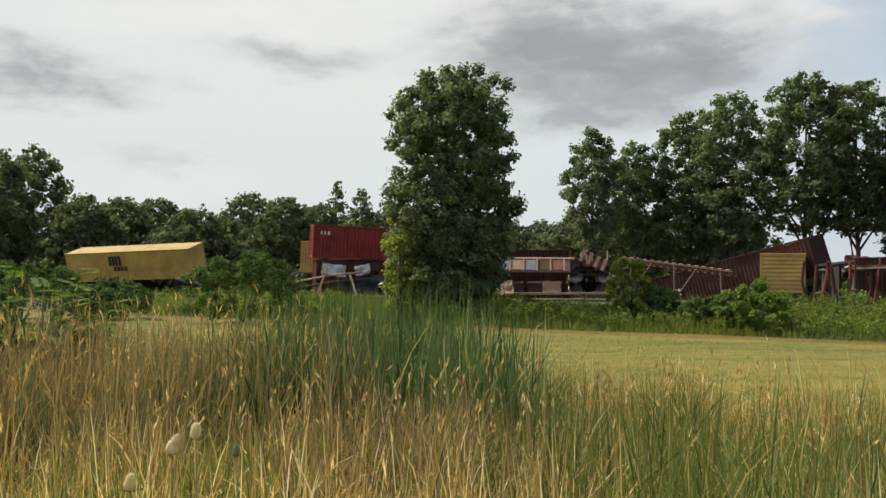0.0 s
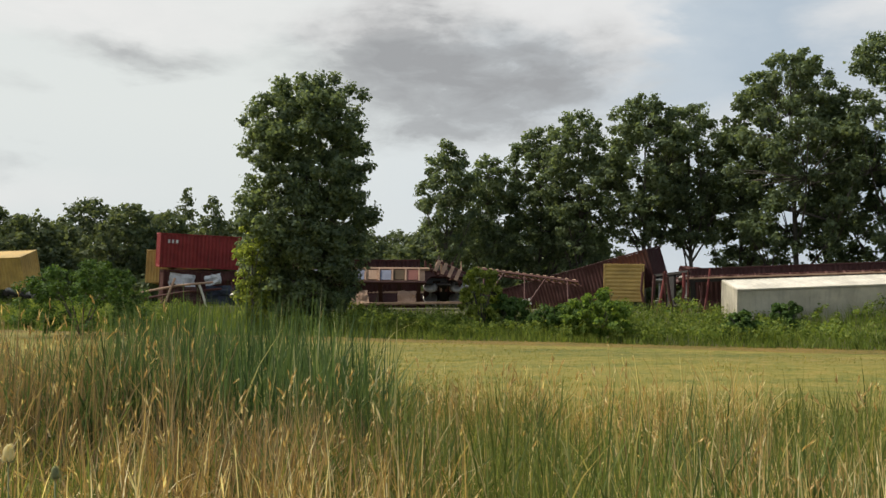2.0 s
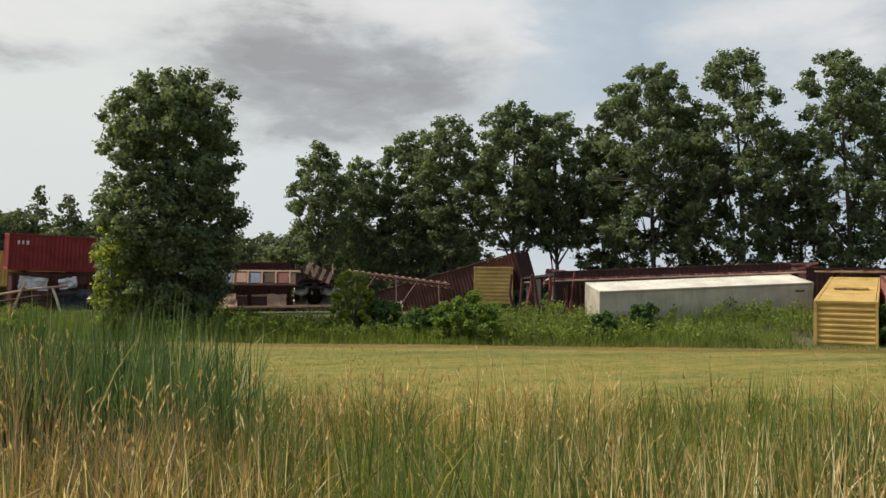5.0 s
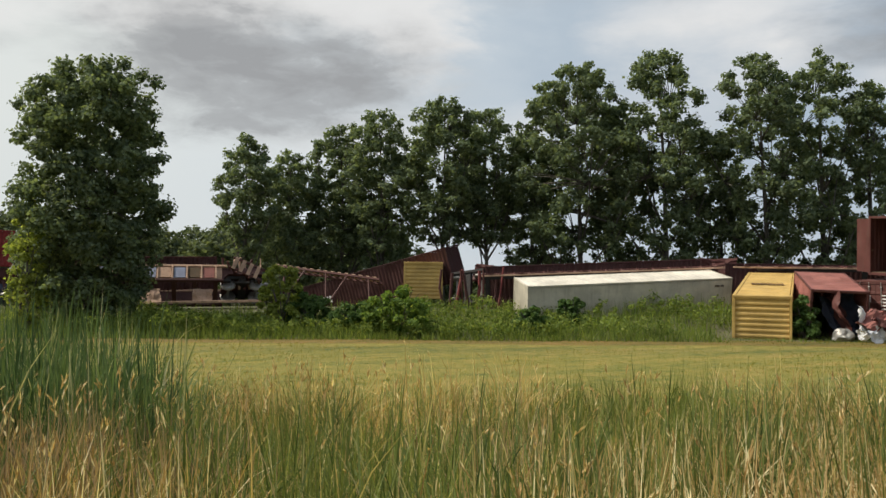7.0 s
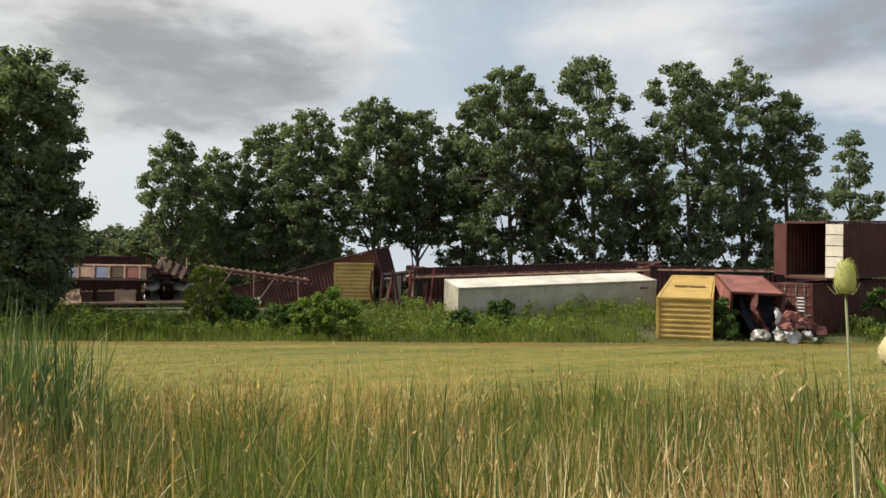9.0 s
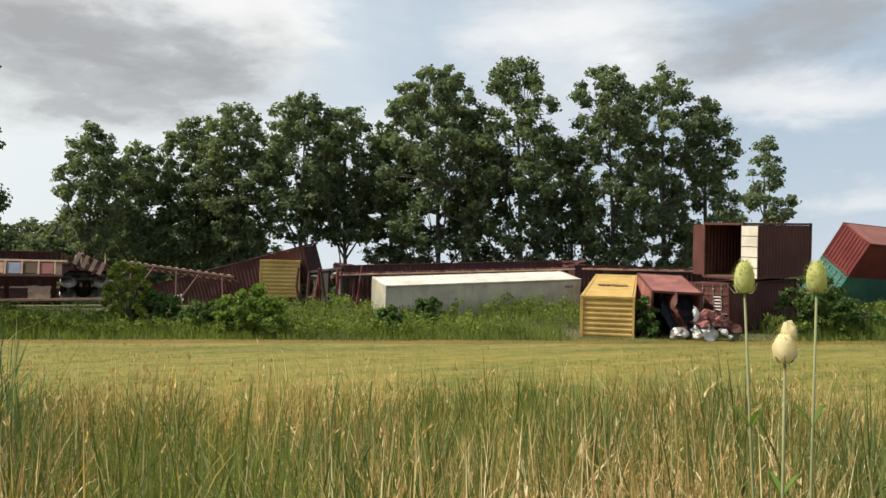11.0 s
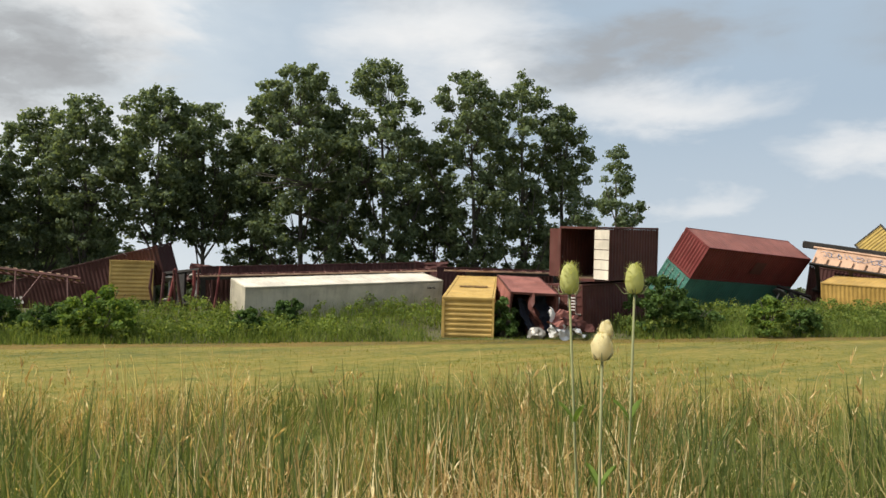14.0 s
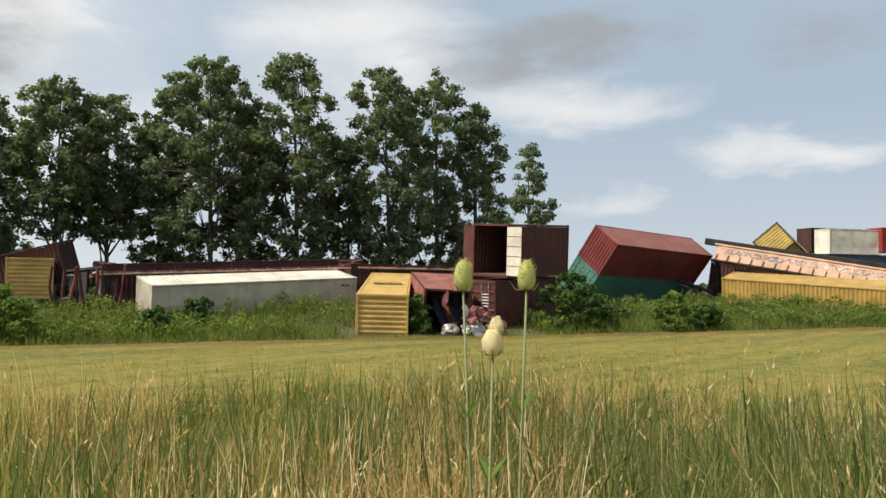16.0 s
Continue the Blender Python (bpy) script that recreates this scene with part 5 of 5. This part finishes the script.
# dead reeds leaning in front of the cattails
x, y, tall, bow, r = tufts(900, 9, 33, 24, -30, 6.2, 9.6, 1.0, 0.12, lambda x, y: 0.2 - green_patch(x, y))
h = np.clip(top_at(x, y, r, 4.5, 9.0), 0.4, 2.0)
ob, tip4, bend4 = blades("dry_reeds", "tan dead reeds leaning before the cattails", x, y, h, r.uniform(0.010, 0.022, len(x)), M_REED, 18, 0.28, 4, 0.5, category="cattails", bow=bow)
pick = np.random.default_rng(11).uniform(size=len(tip4)) < 0.1
plumes("seed_heads", "pale seed heads of the leaning reeds", tip4[pick], bend4[pick], M_STRAW, 12, 0.16, 0.015)
# separate cattail clumps along the ditch, and broad blades close by
x, y, tall, bow, r = tufts(210, 13, 4, -2, -86, 6.0, 13, 1.0, 0.15, lambda x, y: nval(x, y, 0.9, 41))
blades("cattail_leaves", "clumps of cattail leaves among the grass", x, y, np.clip(tall * top_at(x, y, r, 3.4, 7.5), 0.5, 2.1), r.uniform(0.016, 0.032, len(x)), M_CATTAIL, 14, 0.22, 4, 0.4, category="cattails", bow=bow)
x, y, tall, bow, r = tufts(110, 9, 43, 36, -86, 3.6, 6.5, 1.0, 0.10, lambda x, y: nval(x, y, 1.2, 44))
blades("cattail_leaves", "broad cattail leaves close to the road", x, y, np.clip(top_at(x, y, r, 5.5, 11), 0.4, 1.9), r.uniform(0.014, 0.024, len(x)), M_CATTAIL, 45, 0.2, 5, 0.4, category="cattails", bow=bow)

# lone tall stems that overtop the rest
x, y, tall, bow, r = tufts(170, 6, 51, 0, -86, 5.0, 10.0, 1.0, 0.16)
ob, tip5, bend5 = blades("green_grass", "lone tall grass stems above the rest", x, y, np.clip(top_at(x, y, r, 2.6, 5.2), 0.5, 2.1), r.uniform(0.009, 0.017, len(x)), M_GREEN, 52, 0.24, 4, 0.4, bow=bow)
pick = np.random.default_rng(13).uniform(size=len(tip5)) < 0.3
plumes("seed_heads", "pale seed heads of the tall stems", tip5[pick], bend5[pick], M_DRY, 14, 0.14, 0.013)

# mown field: short turf
x, y, r = scatter(150000, 5, 32, -84, 12, 58, 1.0)
n = NX * x + NY * y
keep = (n > 12) & (n < 39.3)
x, y = x[keep], y[keep]
blades("mown_turf", "short yellowing mown grass", x, y, r.uniform(0.03, 0.10, len(x)) * np.where(nval(x, y, 0.5, 71) > 0.3, 1.5, 1.0), r.uniform(0.012, 0.026, len(x)), M_TURF, 15, 1.1, 2, 0.3)

# weeds on the railway bank
r = np.random.default_rng(6)
u, n = r.uniform(-58, 60, 52000), 38.0 + 10 * r.uniform(0, 1, 52000) ** 1.3
x, y = AX * u + NX * n, AY * u + NY * n
h = np.clip(0.85 + 0.25 * nval(x, y, 0.35, 7) + r.uniform(-0.15, 0.3, len(x)), 0.25, 1.5) * np.clip((n - 37.6) / 1.5, 0.4, 1)
h = np.where((u > 6.8) & (u < 17) & (n < 43), h * 0.22, h)
blades("bank_weeds", "lush green weeds on the railway bank", x, y, h, r.uniform(0.02, 0.045, len(x)), M_WEED, 16, 0.4, 2, 0.35)

# broad-leaved weeds among them
r = np.random.default_rng(61)
u, n = r.uniform(-58, 62, 2600), 38.6 + 8.5 * r.uniform(0, 1, 2600) ** 1.2
x, y = AX * u + NX * n, AY * u + NY * n
keep = (nval(x, y, 0.3, 14) > -0.45) & ~((u > 6.8) & (u < 17) & (n < 43))
x, y, n = x[keep], y[keep], n[keep]
top = ground_z(x, y) + r.uniform(0.45, 0.95, len(x)) + 0.2 * nval(x, y, 0.35, 7)
me = leaf_cloud("broadleaf_weeds", np.stack([x, y, top], 1), r.uniform(0.2, 0.5, len(x)), 34, 0.13, M_WEED, 62, 0.8)
tagged(new("broadleaf_weeds", me), "leafy green weeds on the railway bank", "weeds", kind="stuff")


# ---- teasels by the roadside ----
def teasel(label, x, y, z, size, mat, seed, curl=0.0, lobes=1):
    """A ridged stalk, a bristly egg-shaped head and long upcurved bracts."""
    rnd = random.Random(seed)
    t = thing("teasel", pose(x, y, z), label, "teasel", "teasels")
    g0 = gz(x + curl, y)
    k = [Vector((curl * s, 0.02 * math.sin(3 * s), -(z - g0 + 0.05) * s - size * 0.4)) for s in (0, 0.15, 0.35, 0.6, 1)]
    g = Geo()
    g.tube(k, [0.0021, 0.0024, 0.0029, 0.004, 0.0055], 8)
    part("stalk", g, M_STALK, t, smooth=True)
    for lb in range(lobes):
        zo = lb * size * 0.55
        sz = size * (1 - 0.3 * lb)
        g = Geo()
        prof = [(0.0, -0.5), (0.16, -0.47), (0.26, -0.36), (0.30, -0.18), (0.29, 0.05), (0.245, 0.26), (0.16, 0.42), (0.06, 0.49), (0.0, 0.5)]
        g.tube([(0.01 * lb, 0, zo + sz * q) for _, q in prof], [max(0.0004, sz * p * (1.35 if lobes > 1 else 1.0)) for p, _ in prof], 18)
        if lobes > 1:
            g.v = [tuple(Vector(p) * (1 + 0.22 * noise.noise(Vector(p) * 90 + Vector((seed, 0, lb))))) for p in g.v]
        head = part("head", g, mat, t, smooth=True)
        vs = []
        for i in range(420):
            q = rnd.uniform(-0.45, 0.49)
            w = rnd.uniform(0, 6.283)
            rr = np.interp(q, [p[1] for p in prof], [p[0] for p in prof]) * sz * (1.35 if lobes > 1 else 1.0)
            o = Vector((0.01 * lb + math.cos(w) * rr, math.sin(w) * rr, zo + q * sz))
            d = Vector((math.cos(w), math.sin(w), 0.4 + 1.2 * q)).normalized() * sz * rnd.uniform(0.09, 0.2)
            sd = Vector((-math.sin(w), math.cos(w), 0)) * sz * 0.012
            vs += [o - sd, o + sd, o + d]
        part("bristles", mesh_np("bristles", np.array([tuple(p) for p in vs]), np.full(420, 3), np.arange(1260), mat), None, head)
    for i in range(8):
        w = i * 0.785 + rnd.uniform(-0.3, 0.3)
        L = size * rnd.uniform(0.35, 0.75)
        out = Vector((math.cos(w), math.sin(w), 0))
        g = Geo()
        b = Vector((0, 0, -size * 0.47))
        g.tube([b, b + out * L * 0.5 + Vector((0, 0, -0.02 * L)), b + out * L * 0.85 + Vector((0, 0, L * 0.4))], [0.0016, 0.0012, 0.0004], 5)
        part("bract", g, M_STALK, t)
    # paired clasping leaves on the stalk
    for s in (0.13, 0.3, 0.6):
        o = Vector((curl * s, 0.02 * math.sin(3 * s), -(z - g0 + 0.05) * s - size * 0.4))
        for sd in (-1, 1):
            az = rnd.uniform(0, 3.1)
            d = Vector((math.cos(az) * sd, math.sin(az) * sd, 0))
            w = Vector((-d.y, d.x, 0))
            n = 6
            grid = []
            for i in range(n):
                u = i / (n - 1)
                half = 0.007 * math.sin(math.pi * (0.15 + 0.85 * u)) * (1.7 if s > 0.2 else 1)
                c = o + d * 0.03 * u * (2.0 if s > 0.2 else 1) + Vector((0, 0, (0.055 * u - 0.02 * u * u) * (1.5 if s > 0.2 else 1)))
                grid.append([c - w * half + Vector((0, 0, 0.006)), c, c + w * half + Vector((0, 0, 0.006))])
            g = Geo()
            g.sheet(grid)
            part("leaf", g, M_LEAF_BUSH, t)
    return t


teasel("green teasel head on a bare stalk", 1.357, 0.850, 2.468, 0.056, M_TEASEL, 1, 0.16)
teasel("green teasel head with long bracts on a stalk", 1.434, 0.766, 2.468, 0.054, M_TEASEL, 2, -0.05)
teasel("pale teasel in flower on a low stalk", 1.267, 0.714, 2.360, 0.043, M_TEASEL_DRY, 3, 0.0, 2)
teasel("pale teasel head among the grass", -0.73, 2.46, 2.005, 0.048, M_TEASEL_DRY, 4, 0.03)
teasel("pale teasel head in flower among the grass", -0.79, 2.43, 1.962, 0.042, M_TEASEL_DRY, 5, -0.03, 2)
teasel("low pale teasel head among the grass", -0.82, 2.19, 1.92, 0.045, M_TEASEL_DRY, 6, 0.05)
teasel("small teasel head among the grass", -0.62, 2.5, 1.94, 0.035, M_STALK, 7, 0.05)
